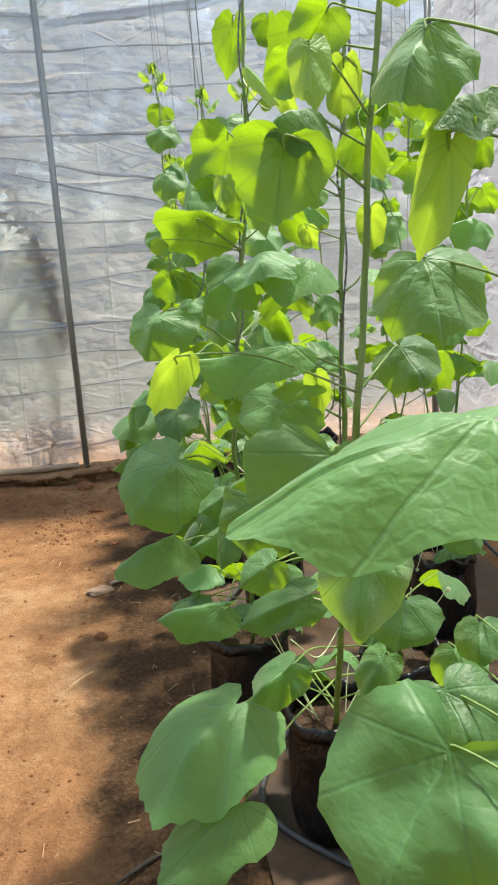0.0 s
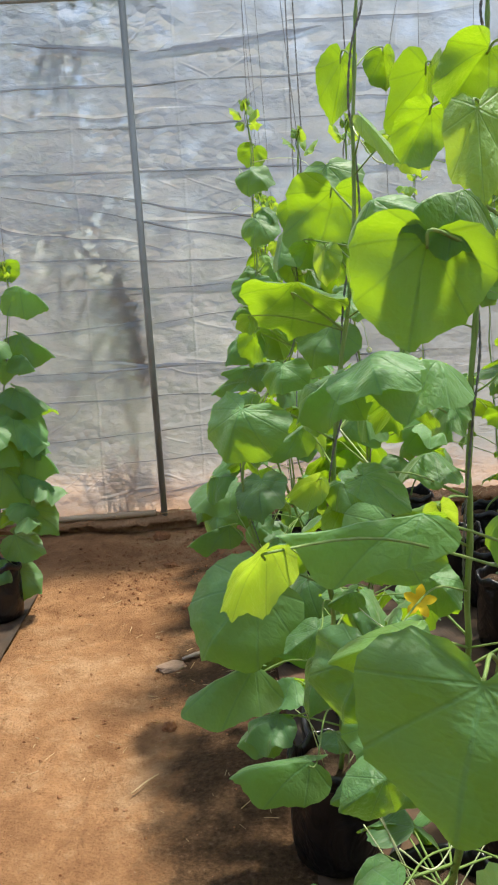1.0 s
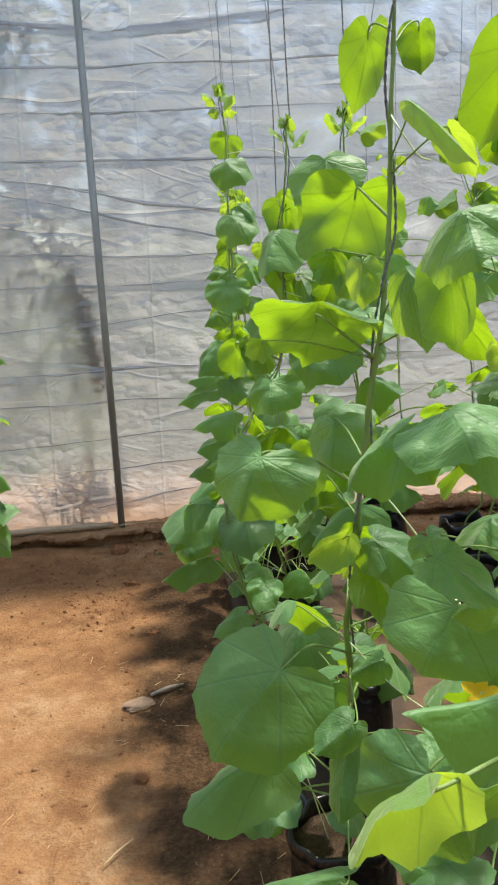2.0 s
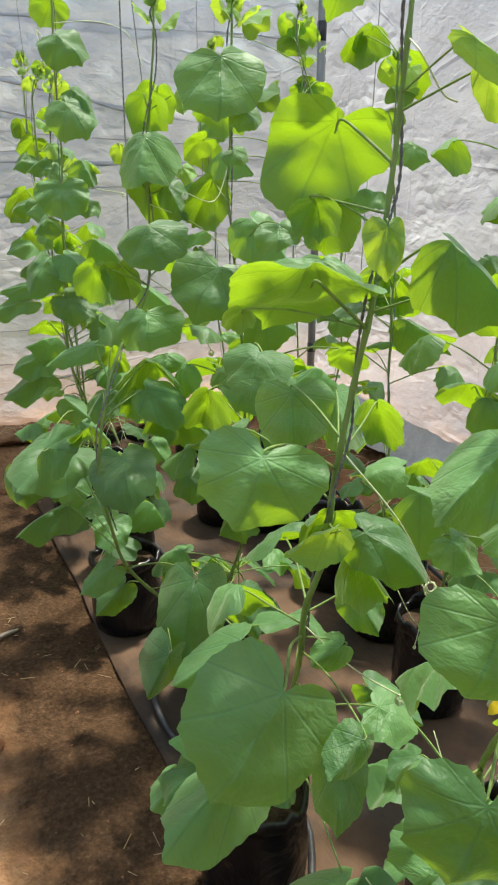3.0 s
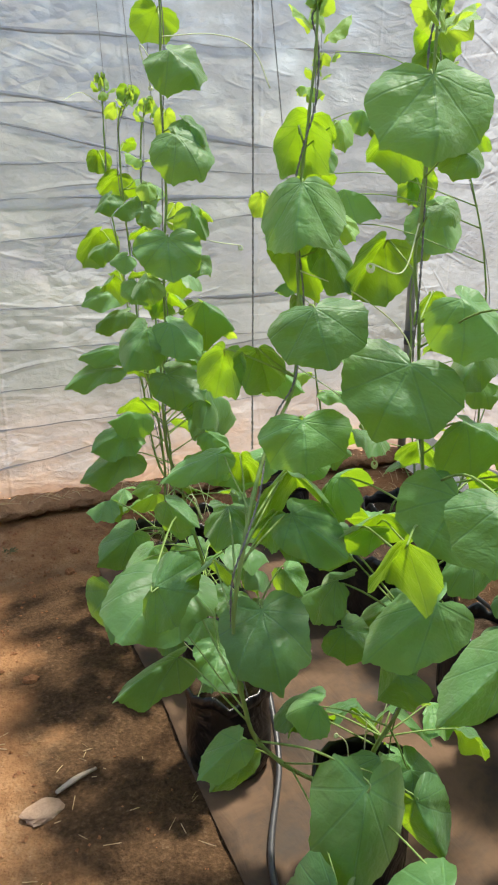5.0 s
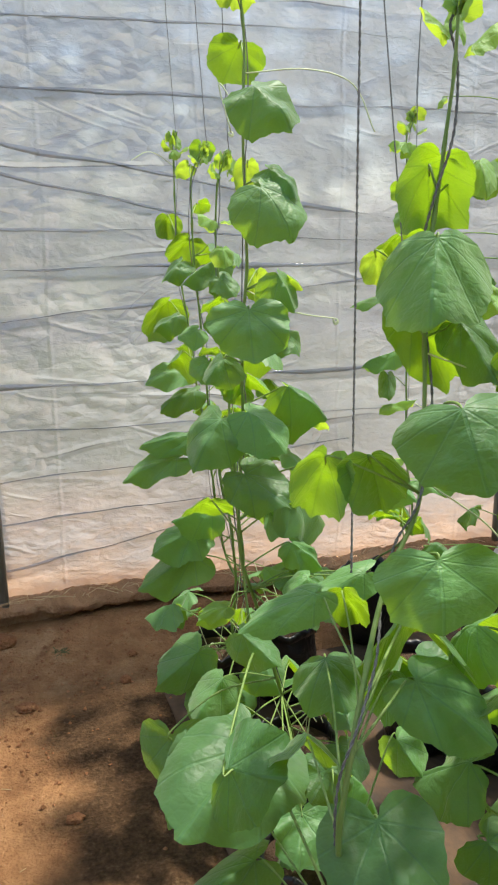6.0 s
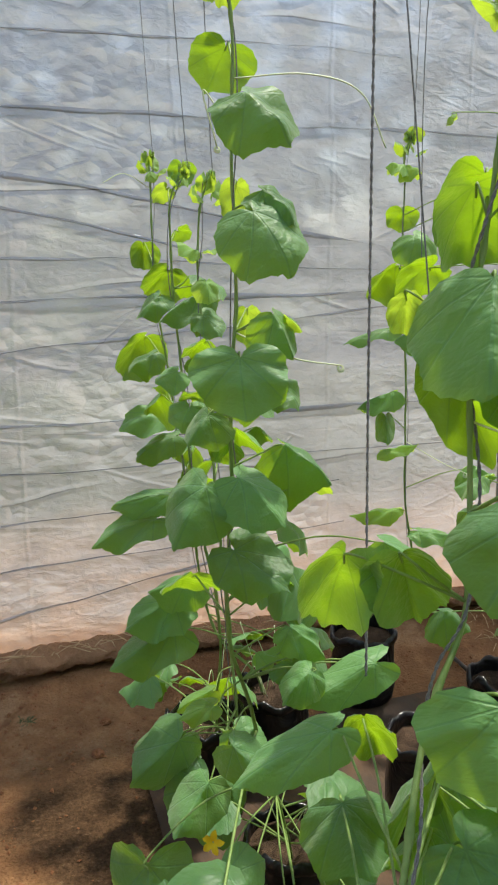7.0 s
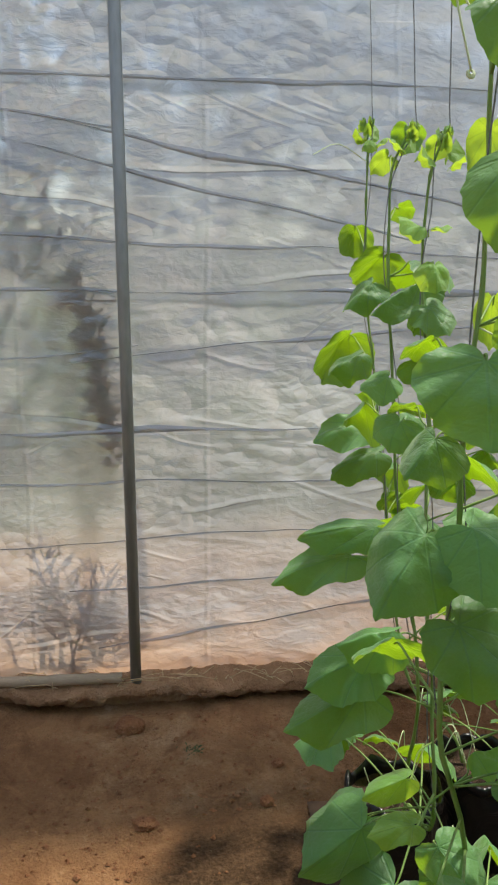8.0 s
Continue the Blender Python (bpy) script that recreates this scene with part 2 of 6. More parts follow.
def film_material(name, clear, dusty, gloss=0.10, blurred=False, cleaner=0.0):
    """Old greenhouse film: part clear, part milky with dust, crinkled."""
    n = Net(name)
    ob = n.coords()
    place = n.node("SeparateXYZ", (ob,))
    along = n.math("ADD", place.outputs[0], place.outputs[1])
    high = place.outputs[2]
    sway = n.noise(n.scaled(ob, 0.55, 0.55, 0.8), 1.0, 2)
    ripple = n.noise(n.scaled(ob, 2.2, 2.2, 3.0), 1.0, 3)

    def creases(slope, often, width, swing, where, low, upper):
        """Long thin folds that lie at one slope, each fading in and out along its length."""
        w = n.math("ADD", high, n.math("MULTIPLY", along, slope))
        w = n.math("ADD", w, n.math("ADD", n.math("MULTIPLY", sway, swing), n.math("MULTIPLY", ripple, 0.045)))
        v = n.node("TexVoronoi", {"Scale": 1.0, "Randomness": 1.0}, feature="DISTANCE_TO_EDGE")
        v.voronoi_dimensions = "1D"
        n.tree.links.new(n.math("MULTIPLY", w, often), v.inputs["W"])
        d = n.math("DIVIDE", v.outputs[0], often)
        mask = n.node("MapRange", (n.noise(n.scaled(ob, *where), 1.0, 2), low, upper)).outputs[0]
        line = n.math("SUBTRACT", 1.0, n.node("MapRange", (d, 0.0, width), interpolation_type="SMOOTHSTEP").outputs[0])
        lap = n.math("SUBTRACT", 1.0, n.node("MapRange", (d, 0.0, width * 4.5), interpolation_type="SMOOTHSTEP").outputs[0])
        return n.math("MULTIPLY", line, mask), n.math("MULTIPLY", lap, mask)

    level, level_lap = creases(-0.02, 2.6, 0.0045, 0.30, (1.3, 1.3, 3.0), 0.50, 0.62)
    slant, slant_lap = creases(0.22, 2.4, 0.0040, 0.40, (0.8, 0.8, 1.3), 0.50, 0.64)
    steep, steep_lap = creases(-0.75, 6.0, 0.003, 0.6, (2.1, 2.1, 2.6), 0.60, 0.70)
    left_nick, left_lap = creases(0.42, 13.0, 0.0028, 0.5, (2.4, 2.4, 5.0), 0.60, 0.68)
    right_nick, right_lap = creases(-0.36, 12.0, 0.0028, 0.5, (2.0, 2.0, 4.6), 0.61, 0.69)
    nick = n.math("MAXIMUM", left_nick, right_nick)
    crease = n.math("MAXIMUM", level, n.math("MAXIMUM", slant, n.math("MULTIPLY", steep, 0.5)))
    lap = n.math("MAXIMUM", level_lap, n.math("MAXIMUM", slant_lap, n.math("MULTIPLY", steep_lap, 0.6)))
    lap = n.math("MAXIMUM", lap, n.math("MULTIPLY", n.math("MAXIMUM", left_lap, right_lap), 0.55))
    crease = n.math("MAXIMUM", crease, n.math("MULTIPLY", nick, 0.45))
    # square folds from the packing
    box = n.math("ABSOLUTE", n.math("SUBTRACT", n.math("FRACT", n.math("DIVIDE", along, 0.58)), 0.5))
    pack = n.math("SUBTRACT", 1.0, n.node("MapRange", (box, 0.0, 0.022), interpolation_type="SMOOTHSTEP").outputs[0])
    # pale scratches, which also carry painted glints
    tilted = n.node("Mapping", {"Vector": ob, "Rotation": (0.0, 0.75, 0.0), "Scale": (0.9, 0.9, 42.0)}).outputs[0]
    scratch_glint = n.node("MapRange", (n.noise(tilted, 1.0, 2), 0.66, 0.74)).outputs[0]
    back = n.node("Mapping", {"Vector": ob, "Rotation": (0.0, -0.55, 0.0), "Scale": (2.2, 2.2, 30.0)}).outputs[0]
    nicks = n.node("MapRange", (n.noise(back, 1.0, 2), 0.66, 0.73)).outputs[0]
    scratch_glint = n.math("MULTIPLY", n.math("MAXIMUM", scratch_glint, nicks), n.node("MapRange", (n.noise(ob, 2.6, 2), 0.48, 0.60)).outputs[0])
    crink = n.noise(n.scaled(ob, 1.0, 1.0, 1.5), 4.0, 3, 0.5, 0.8)
    rumple = n.noise(n.node("Mapping", {"Vector": ob, "Rotation": (0.0, 0.5, 0.0), "Scale": (0.8, 0.8, 1.7)}).outputs[0], 11.0, 3, 0.5, 1.6)
    rumple = n.math("MULTIPLY", rumple, n.node("MapRange", (n.noise(ob, 1.6, 2), 0.45, 0.65)).outputs[0])
    # patches crushed into small flat facets
    bent = n.mix(0.06, ob, n.node("TexNoise", {"Vector": ob, "Scale": 7.0, "Detail": 2.0}).outputs[1])
    facet = n.node("TexVoronoi", {"Vector": n.scaled(bent, 1.0, 1.0, 1.5), "Scale": 15.0}).outputs[0]
    facet = n.math("MULTIPLY", facet, n.node("MapRange", (n.noise(n.scaled(ob, 1.0, 1.0, 1.6), 2.1, 3), 0.50, 0.62)).outputs[0])
    small = n.noise(n.scaled(ob, 1.0, 1.0, 1.8), 30.0, 4, 0.55, 0.5)
    dust = n.noise(ob, 2.2, 5, 0.6, 0.4)
    tall = n.math("ADD", n.math("MULTIPLY", lap, -0.42), n.math("MULTIPLY", crink, 1.1))
    tall = n.math("ADD", tall, n.math("ADD", n.math("MULTIPLY", rumple, 0.60), n.math("MULTIPLY", small, 0.26)))
    tall = n.math("ADD", tall, n.math("ADD", n.math("MULTIPLY", pack, -0.12), n.math("MULTIPLY", facet, 0.95)))
    nor = n.bump(tall, 0.60, 0.022)
    # crease lines and dust patches mix towards the darker film colour
    darken = n.math("ADD", n.math("MULTIPLY", crease, 0.85), n.math("MULTIPLY", n.node("MapRange", (dust, 0.40, 0.72)).outputs[0], 0.42), clamp=True)
    milk_colour = n.mix(darken, (0.418, 0.432, 0.440), (0.105, 0.110, 0.112))
    face_colour = n.mix(darken, (0.345, 0.354, 0.358), (0.12, 0.124, 0.125))
    # bright glints painted in by whitening the film colour along the scratches
    milk_colour = n.mix(n.math("MULTIPLY", scratch_glint, 0.7), milk_colour, (0.74, 0.76, 0.73))
    # red earth splashed up from the bank
    splash = n.math("ADD", high, n.math("MULTIPLY", n.noise(n.scaled(ob, 1.2, 1.2, 2.5), 3.0, 5, 0.62), 0.62))
    splash = n.node("MapRange", {"Value": splash, "From Min": 0.66, "From Max": 0.42, "To Max": 0.70}).outputs[0]
    milk_colour = n.mix(splash, milk_colour, (0.62, 0.42, 0.28))
    face_colour = n.mix(splash, face_colour, (0.46, 0.29, 0.18))
    milky = n.node("BsdfTranslucent", {"Color": milk_colour, "Normal": nor}).outputs[0]
    face = n.node("BsdfDiffuse", {"Color": face_colour, "Normal": nor}).outputs[0]
    body = n.node("MixShader", (0.42, milky, face)).outputs[0]
    if blurred:
        see = n.node("BsdfRefraction", {"Color": (0.93, 0.94, 0.94, 1), "Roughness": 0.27, "IOR": 1.12}).outputs[0]
    else:
        see = n.node("BsdfTransparent", {"Color": (0.93, 0.94, 0.94, 1)}).outputs[0]
    lay = n.node("MapRange", {"Value": n.math("ADD", n.math("MULTIPLY", dust, 0.7), n.math("MULTIPLY", small, 0.3)), "From Min": 0.3, "From Max": 0.7, "To Min": 1 - clear + -0.10, "To Max": 1 - clear + 0.10}).outputs[0]
    # the film is cleaner towards the far rows
    clean = n.node("MapRange", (n.math("ADD", place.outputs[0], n.math("MULTIPLY", n.noise(ob, 1.9, 4), 0.5)), -0.62, -0.95)).outputs[0]
    lay = n.math("SUBTRACT", lay, n.math("MULTIPLY", clean, cleaner))
    lay = n.math("ADD", lay, n.math("MULTIPLY", n.math("MAXIMUM", crease, scratch_glint), dusty), clamp=True)
    skin = n.node("MixShader", (lay, see, body)).outputs[0]
    shine = n.node("BsdfGlossy", {"Color": (0.9, 0.9, 0.92, 1), "Roughness": 0.14, "Normal": nor}).outputs[0]
    return n.done(n.node("MixShader", (n.math("ADD", gloss, n.math("MULTIPLY", scratch_glint, 0.10)), skin, shine)).outputs[0])


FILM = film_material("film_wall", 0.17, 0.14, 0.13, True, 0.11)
FILM_SIDE = film_material("film_side", 0.14, 0.10, 0.10, True)
FILM_ROOF = film_material("film_roof", 0.62, 0.05, 0.05)
FILM_GABLE = film_material("film_gable", 0.16, 0.08, 0.08, True)


# ---------- mesh helpers ----------
def mesh_object(name, verts, faces, material, parent=None, smooth=True, uvs=None):
    me = bpy.data.meshes.new(name)
    me.from_pydata([tuple(v) for v in verts], [], faces)
    me.materials.append(material)
    if smooth:
        me.polygons.foreach_set("use_smooth", [True] * len(me.polygons))
    if uvs is not None:
        layer = me.uv_layers.new(name="UVMap")
        idx = np.empty(len(me.loops), dtype=np.int32)
        me.loops.foreach_get("vertex_index", idx)
        layer.data.foreach_set("uv", np.asarray(uvs, dtype=np.float32)[idx].ravel())
    me.update()
    ob = new(name, me)
    if parent is not None:
        ob.parent = parent
    return ob


def tube_data(points, radii, sides=8):
    """Vertices and faces of a round tube along points, capped at both ends."""
    pts = [Vector(p) for p in points]
    verts, faces = [], []
    side = None
    for i, p in enumerate(pts):
        d = (pts[min(i + 1, len(pts) - 1)] - pts[max(i - 1, 0)]).normalized()
        if side is None:
            side = d.orthogonal().normalized()
        side = (side - d * side.dot(d)).normalized()
        up = d.cross(side)
        for k in range(sides):
            a = 2 * math.pi * k / sides
            verts.append(p + (side * math.cos(a) + up * math.sin(a)) * radii[i])
    for i in range(len(pts) - 1):
        for k in range(sides):
            a, b = i * sides + k, i * sides + (k + 1) % sides
            faces.append((a, b, b + sides, a + sides))
    faces.append(tuple(reversed(range(sides))))
    faces.append(tuple(range((len(pts) - 1) * sides, len(pts) * sides)))
    return verts, faces


def smooth_path(points, steps=6):
    """Catmull-Rom through the points."""
    p = [Vector(q) for q in points]
    p = [p[0] * 2 - p[1]] + p + [p[-1] * 2 - p[-2]]
    line = []
    for i in range(1, len(p) - 2):
        for s in range(steps):
            t = s / steps
            a, b, c, d = p[i - 1], p[i], p[i + 1], p[i + 2]
            line.append(0.5 * ((2 * b) + (c - a) * t + (2 * a - 5 * b + 4 * c - d) * t * t + (3 * b - a - 3 * c + d) * t ** 3))
    line.append(p[-2].copy())
    return line


def empty(name, at, label, category, group=""):
    ob = new(name)
    ob.location = at
    ob.empty_display_size = 0.05
    return tagged(ob, label, category, group)


def shifted(verts, origin):
    o = Vector(origin)
    return [Vector(v) - o for v in verts]


# ---------- ground, bank, film walls ----------
def graded(lo, hi, step, far):
    """Even steps between lo and hi, then growing ones out to +-far."""
    mid = list(np.arange(lo, hi + step / 2, step))
    out, d, v = [], step, hi
    while v < far:
        d *= 1.5
        v += d
        out.append(v)
    back, d, v = [], step, lo
    while v > -far:
        d *= 1.5
        v -= d
        back.append(v)
    return back[::-1] + mid + out


def ground_height(x, y):
    if not (-4 < x < 2.5 and -3 < y < 6.5):
        return 0.0
    h = 0.014 * noise.noise((x * 1.7, y * 1.7, 0.0)) + 0.008 * noise.noise((x * 6, y * 6, 3.1)) + 0.005 * noise.noise((x * 19, y * 19, 7.7))
    # worn hollow of the path, low ridge at its edges
    h += 0.010 * math.exp(-((x + 0.62) / 0.10) ** 2) + 0.010 * math.exp(-((x + 1.44) / 0.10) ** 2) - 0.012 * math.exp(-((x + 1.02) / 0.25) ** 2)
    # the earth rises a little towards the end wall
    h += 0.030 * max(0.0, min(1.0, (y - 4.0) / 0.4))
    if -0.47 < x < 0.72 and y < 3.92 or x < -1.52 and y < 3.6:
        h = min(h, 0.004) - 0.004
    return h


def build_ground():
    xs, ys = graded(-2.4, 1.4, 0.025, 160.0), graded(-0.6, 4.7, 0.025, 260.0)
    verts = [(x, y, ground_height(x, y)) for y in ys for x in xs]
    w = len(xs)
    faces = [(j * w + i, j * w + i + 1, (j + 1) * w + i + 1, (j + 1) * w + i) for j in range(len(ys) - 1) for i in range(w - 1)]
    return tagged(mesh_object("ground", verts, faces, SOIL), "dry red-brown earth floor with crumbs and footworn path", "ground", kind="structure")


build_ground()


def bank(name, along, label, rough=1.0):
    """Low earth bank under a film wall; along(s) gives a point on its line and the way out of the house."""
    prof = [(-0.16, -0.03), (-0.075, -0.004), (-0.022, 0.006), (-0.020, 0.050), (-0.076, 0.068), (-0.072, 0.096), (-0.045, 0.106), (-0.01, 0.118), (0.05, 0.125), (0.14, 0.09), (0.30, 0.02), (0.42, -0.04)]
    prof = [tuple(p[k] + (q[k] - p[k]) * s / 3 for k in (0, 1)) for p, q in zip(prof[:-1], prof[1:]) for s in range(3)] + [prof[-1]]
    n, m = 640, len(prof)
    verts, faces = [], []
    for i in range(n + 1):
        p, o = along(i / n)
        for k, (d, z) in enumerate(prof):
            q = Vector((p[0] + o[0] * d, p[1] + o[1] * d, z))
            j = rough * (noise.noise(q * 5.0) * 0.018 + noise.noise(q * 17.0) * 0.018 + noise.noise(q * 45) * 0.009 + noise.noise(q * 90) * 0.004)
            verts.append(q + Vector((o[0] * j, o[1] * j, j * 0.9 if 0 < k < m - 1 else 0)))
    for i in range(n):
        for k in range(m - 1):
            faces.append((i * m + k, (i + 1) * m + k, (i + 1) * m + k + 1, i * m + k + 1))
    return tagged(mesh_object(name, verts, faces, BANK), label, "earth bank", kind="structure")


END_Y, SIDE_X, LEFT_X, BACK_Y, EAVES = 4.50, 1.25, -5.2, -3.6, 2.86
bank("soil_bank_end", lambda s: ((LEFT_X + (SIDE_X - LEFT_X) * s, END_Y), (0, 1)), "low red earth bank holding the film of the end wall")
bank("soil_bank_side", lambda s: ((SIDE_X, BACK_Y + (END_Y - 0.06 - BACK_Y) * s), (1, 0)), "rough earth bank holding the film of the side wall", 1.7)


# long folds in the film of the end wall: from, to (along the wall and up), depth
FOLDS = (
    (-0.78, 2.60, -0.05, 2.67, 0.022), (-1.55, 2.66, -1.0, 2.61, 0.018), (-2.6, 2.42, 0.6, 2.46, 0.006), (-2.4, 2.24, 0.3, 2.22, 0.006), (-1.9, 2.02, 0.9, 1.96, 0.010), (-0.95, 1.84, 0.5, 1.57, 0.008), (-1.9, 1.99, -1.02, 1.86, 0.005),
    (-1.6, 1.89, -0.22, 1.57, 0.008), (-2.3, 1.59, 0.3, 1.48, 0.006), (-1.9, 1.39, 1.0, 1.38, 0.011), (-1.8, 1.16, -1.06, 1.21, 0.006), (-0.95, 1.19, 0.5, 1.31, 0.008),
    (-2.2, 0.94, 1.0, 0.95, 0.010), (-1.9, 0.78, 0.7, 0.77, 0.006), (-1.6, 0.56, 0.2, 0.63, 0.006), (-1.0, 0.42, 0.3, 0.46, 0.005), (-0.95, 0.23, 0.1, 0.40, 0.008))


def film_fold(u, z, seed):
    """Sag of the film: wide flat stretches parted by a few slack folds."""
    d = 0.0
    for x0, z0, x1, z1, deep in FOLDS:
        along = (u - x0) / (x1 - x0)
        if not -0.3 < along < 1.3:
            continue
        fade = max(0.0, min(1.0, min(along + 0.3, 1.3 - along) / 0.35)) * (0.6 + 0.4 * noise.noise((u * 2.1, z0 * 7.0, seed)))
        t = (z - z0 - (z1 - z0) * along - 0.018 * noise.noise((u * 1.7, z0 * 3.0, 1.0)) - 0.006 * noise.noise((u * 6.0, z0 * 3.0, 2.0))) / 0.016
        if abs(t) < 5:
            d += fade * deep * (math.exp(-t * t) - 0.7 * math.exp(-((t + 1.6) / 1.3) ** 2))
    d += 0.020 * noise.noise((u * 1.1, z * 1.6, seed + 9)) + 0.008 * noise.noise((u * 2.5, z * 6.0, seed + 2)) + 0.002 * noise.noise((u * 11, z * 14.0, seed + 5))
    return d


def film_wall(name, u0, u1, place, material, label, seed, top=EAVES, step=0.022, foot=0.10):
    us = np.linspace(u0, u1, int((u1 - u0) / (step * 1.6)) + 1)
    zs = np.linspace(foot, top, int((top - foot) / step) + 1)
    verts = [place(u, z, film_fold(u, z, seed)) for z in zs for u in us]
    w = len(us)
    faces = [(j * w + i, j * w + i + 1, (j + 1) * w + i + 1, (j + 1) * w + i) for j in range(len(zs) - 1) for i in range(w - 1)]
    return tagged(mesh_object(name, verts, faces, material), label, "plastic film wall", kind="structure")


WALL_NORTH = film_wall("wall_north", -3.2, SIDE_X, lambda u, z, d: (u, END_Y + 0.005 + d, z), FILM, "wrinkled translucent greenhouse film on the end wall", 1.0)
film_wall("wall_east", BACK_Y, END_Y, lambda u, z, d: (SIDE_X + d, u, z), FILM_SIDE, "milky greenhouse film on the side wall", 6.0, step=0.05)
film_wall("wall_north_far", LEFT_X, -3.2, lambda u, z, d: (u, END_Y + 0.005 + d, z), FILM, "wrinkled translucent film further along the end wall", 1.0, step=0.08)
film_wall("wall_west", BACK_Y, END_Y, lambda u, z, d: (LEFT_X + d, u, z), FILM_SIDE, "milky greenhouse film on the far side wall", 8.0, step=0.1)
film_wall("wall_south", LEFT_X, SIDE_X, lambda u, z, d: (u, BACK_Y + d, z), FILM_SIDE, "milky greenhouse film behind the entrance end", 9.0, step=0.1)


def film_folds(wall):
    """Slack of the film doubled over itself: narrow laps that hang a little off the wall."""
    for k, (x0, z0, x1, z1, deep) in enumerate(FOLDS):
        n, verts, faces = 110, [], []
        a0, a1 = x0 - 0.15 * (x1 - x0), min(x1 + 0.15 * (x1 - x0), SIDE_X - 0.03)
        for i in range(n + 1):
            u = a0 + (a1 - a0) * i / n
            z = z0 + (z1 - z0) * (u - x0) / (x1 - x0) + 0.018 * noise.noise((u * 1.7, z0 * 3.0, 1.0)) + 0.006 * noise.noise((u * 6.0, z0 * 3.0, 2.0))
            ends = min(1.0, i / 18, (n - i) / 18)
            high = ends * deep * (0.75 + 1.6 * noise.noise((u * 1.4, k * 3.7, 5.0)) + 1.0 * noise.noise((u * 5.0, k * 3.7, 8.0)))
            high = max(0.0006, high)
            y = END_Y + 0.005 + film_fold(u, z, 1.0)
            verts += [(u, y - 0.002, z + 0.4 * high), (u, y - 0.007, z - 0.1 * high), (u, y - 0.009, z - 0.7 * high), (u, y - 0.0045, z - high)]
        for i in range(n):
            for j in range(3):
                b = i * 4 + j
                faces.append((b, b + 1, b + 5, b + 4))
        mesh_object("fold", verts, faces, FILM, wall)


film_folds(WALL_NORTH)


def gable(y, material, name, label):
    verts, faces = [], []
    n, m = 60, 14
    for j in range(m + 1):
        for i in range(n + 1):
            s = i / n
            x = LEFT_X + (SIDE_X - LEFT_X) * s
            z = EAVES + 1.15 * math.sin(math.pi * s) * j / m
            verts.append((x, y + 0.012 * noise.noise((x * 1.4, z * 2.5, 3)), z))
    for j in range(m):
        for i in range(n):
            a = j * (n + 1) + i
            faces.append((a, a + 1, a + n + 2, a + n + 1))
    tagged(mesh_object(name, verts, faces, material), label, "plastic film wall", kind="structure")


gable(END_Y + 0.004, FILM_GABLE, "gable_north", "thin film closing the end above the rail")
gable(BACK_Y, FILM_SIDE, "gable_south", "milky film closing the entrance end above")


def roof():
    verts, faces = [], []
    n, m = 24, 12
    for j in range(m + 1):
        y = BACK_Y + (END_Y - BACK_Y) * j / m
        for i in range(n + 1):
            s = i / n
            verts.append((LEFT_X + (SIDE_X - LEFT_X) * s, y, EAVES + 1.15 * math.sin(math.pi * s) + 0.01))
    for j in range(m):
        for i in range(n):
            a = j * (n + 1) + i
            faces.append((a, a + n + 1, a + n + 2, a + 1))
    tagged(mesh_object("ceiling", verts, faces, FILM_ROOF), "clear curved greenhouse film roof", "film roof", kind="structure")


roof()


def pipe_run(name, pts, radius, label, category="pipe", bands=()):
    v, f = tube_data(pts, [radius] * len(pts), 14)
    o = pts[0]
    root = empty(name, o, label, category)
    mesh_object("pipe", shifted(v, o), f, PIPE, root)
    for p, q in bands:
        v, f = tube_data([p, q], [radius * 1.12] * 2, 14)
        mesh_object("tape_band", shifted(v, o), f, TAPE, root)
    return root


pipe_run("wall_post", [(-0.985, 4.462, 0.06), (-0.985, 4.462, 1.4), (-0.985, 4.462, EAVES)], 0.0185, "grey-brown steel pipe post in front of the film", "post")
pipe_run("corner_post", [(1.205, 4.462, 0.06), (1.205, 4.462, 1.4), (1.205, 4.462, EAVES)], 0.021, "grey corner pipe wrapped with black tape bands", "post",
         [((1.205, 4.462, z), (1.205, 4.462, z + h)) for z, h in ((0.66, 0.07), (1.62, 0.05), (1.95, 0.09), (2.2, 0.05), (2.45, 0.06), (0.36, 0.05))])
pipe_run("eaves_rail", [(-5.1, 4.478, EAVES), (-1.0, 4.478, EAVES), (1.2, 4.478, EAVES)], 0.013, "thin dark steel rail along the top of the film", "rail")

# slack film rolled at the foot of the wall, beside the post
roll = []
for i in range(40):
    u = -3.0 + 1.97 * i / 39
    roll.append((u, 4.455 + 0.008 * noise.noise((u * 6, 0, 2)), 0.122 + 0.006 * noise.noise((u * 5, 1, 5))))
v, f = tube_data(roll, [0.018 + 0.006 * noise.noise((i * 0.7, 3, 3)) for i in range(40)], 10)
tagged(mesh_object("film_roll", shifted(v, roll[0]), f, FILM_DUSTY), "rolled grey film edge lying on the earth bank", "plastic film").location = roll[0]


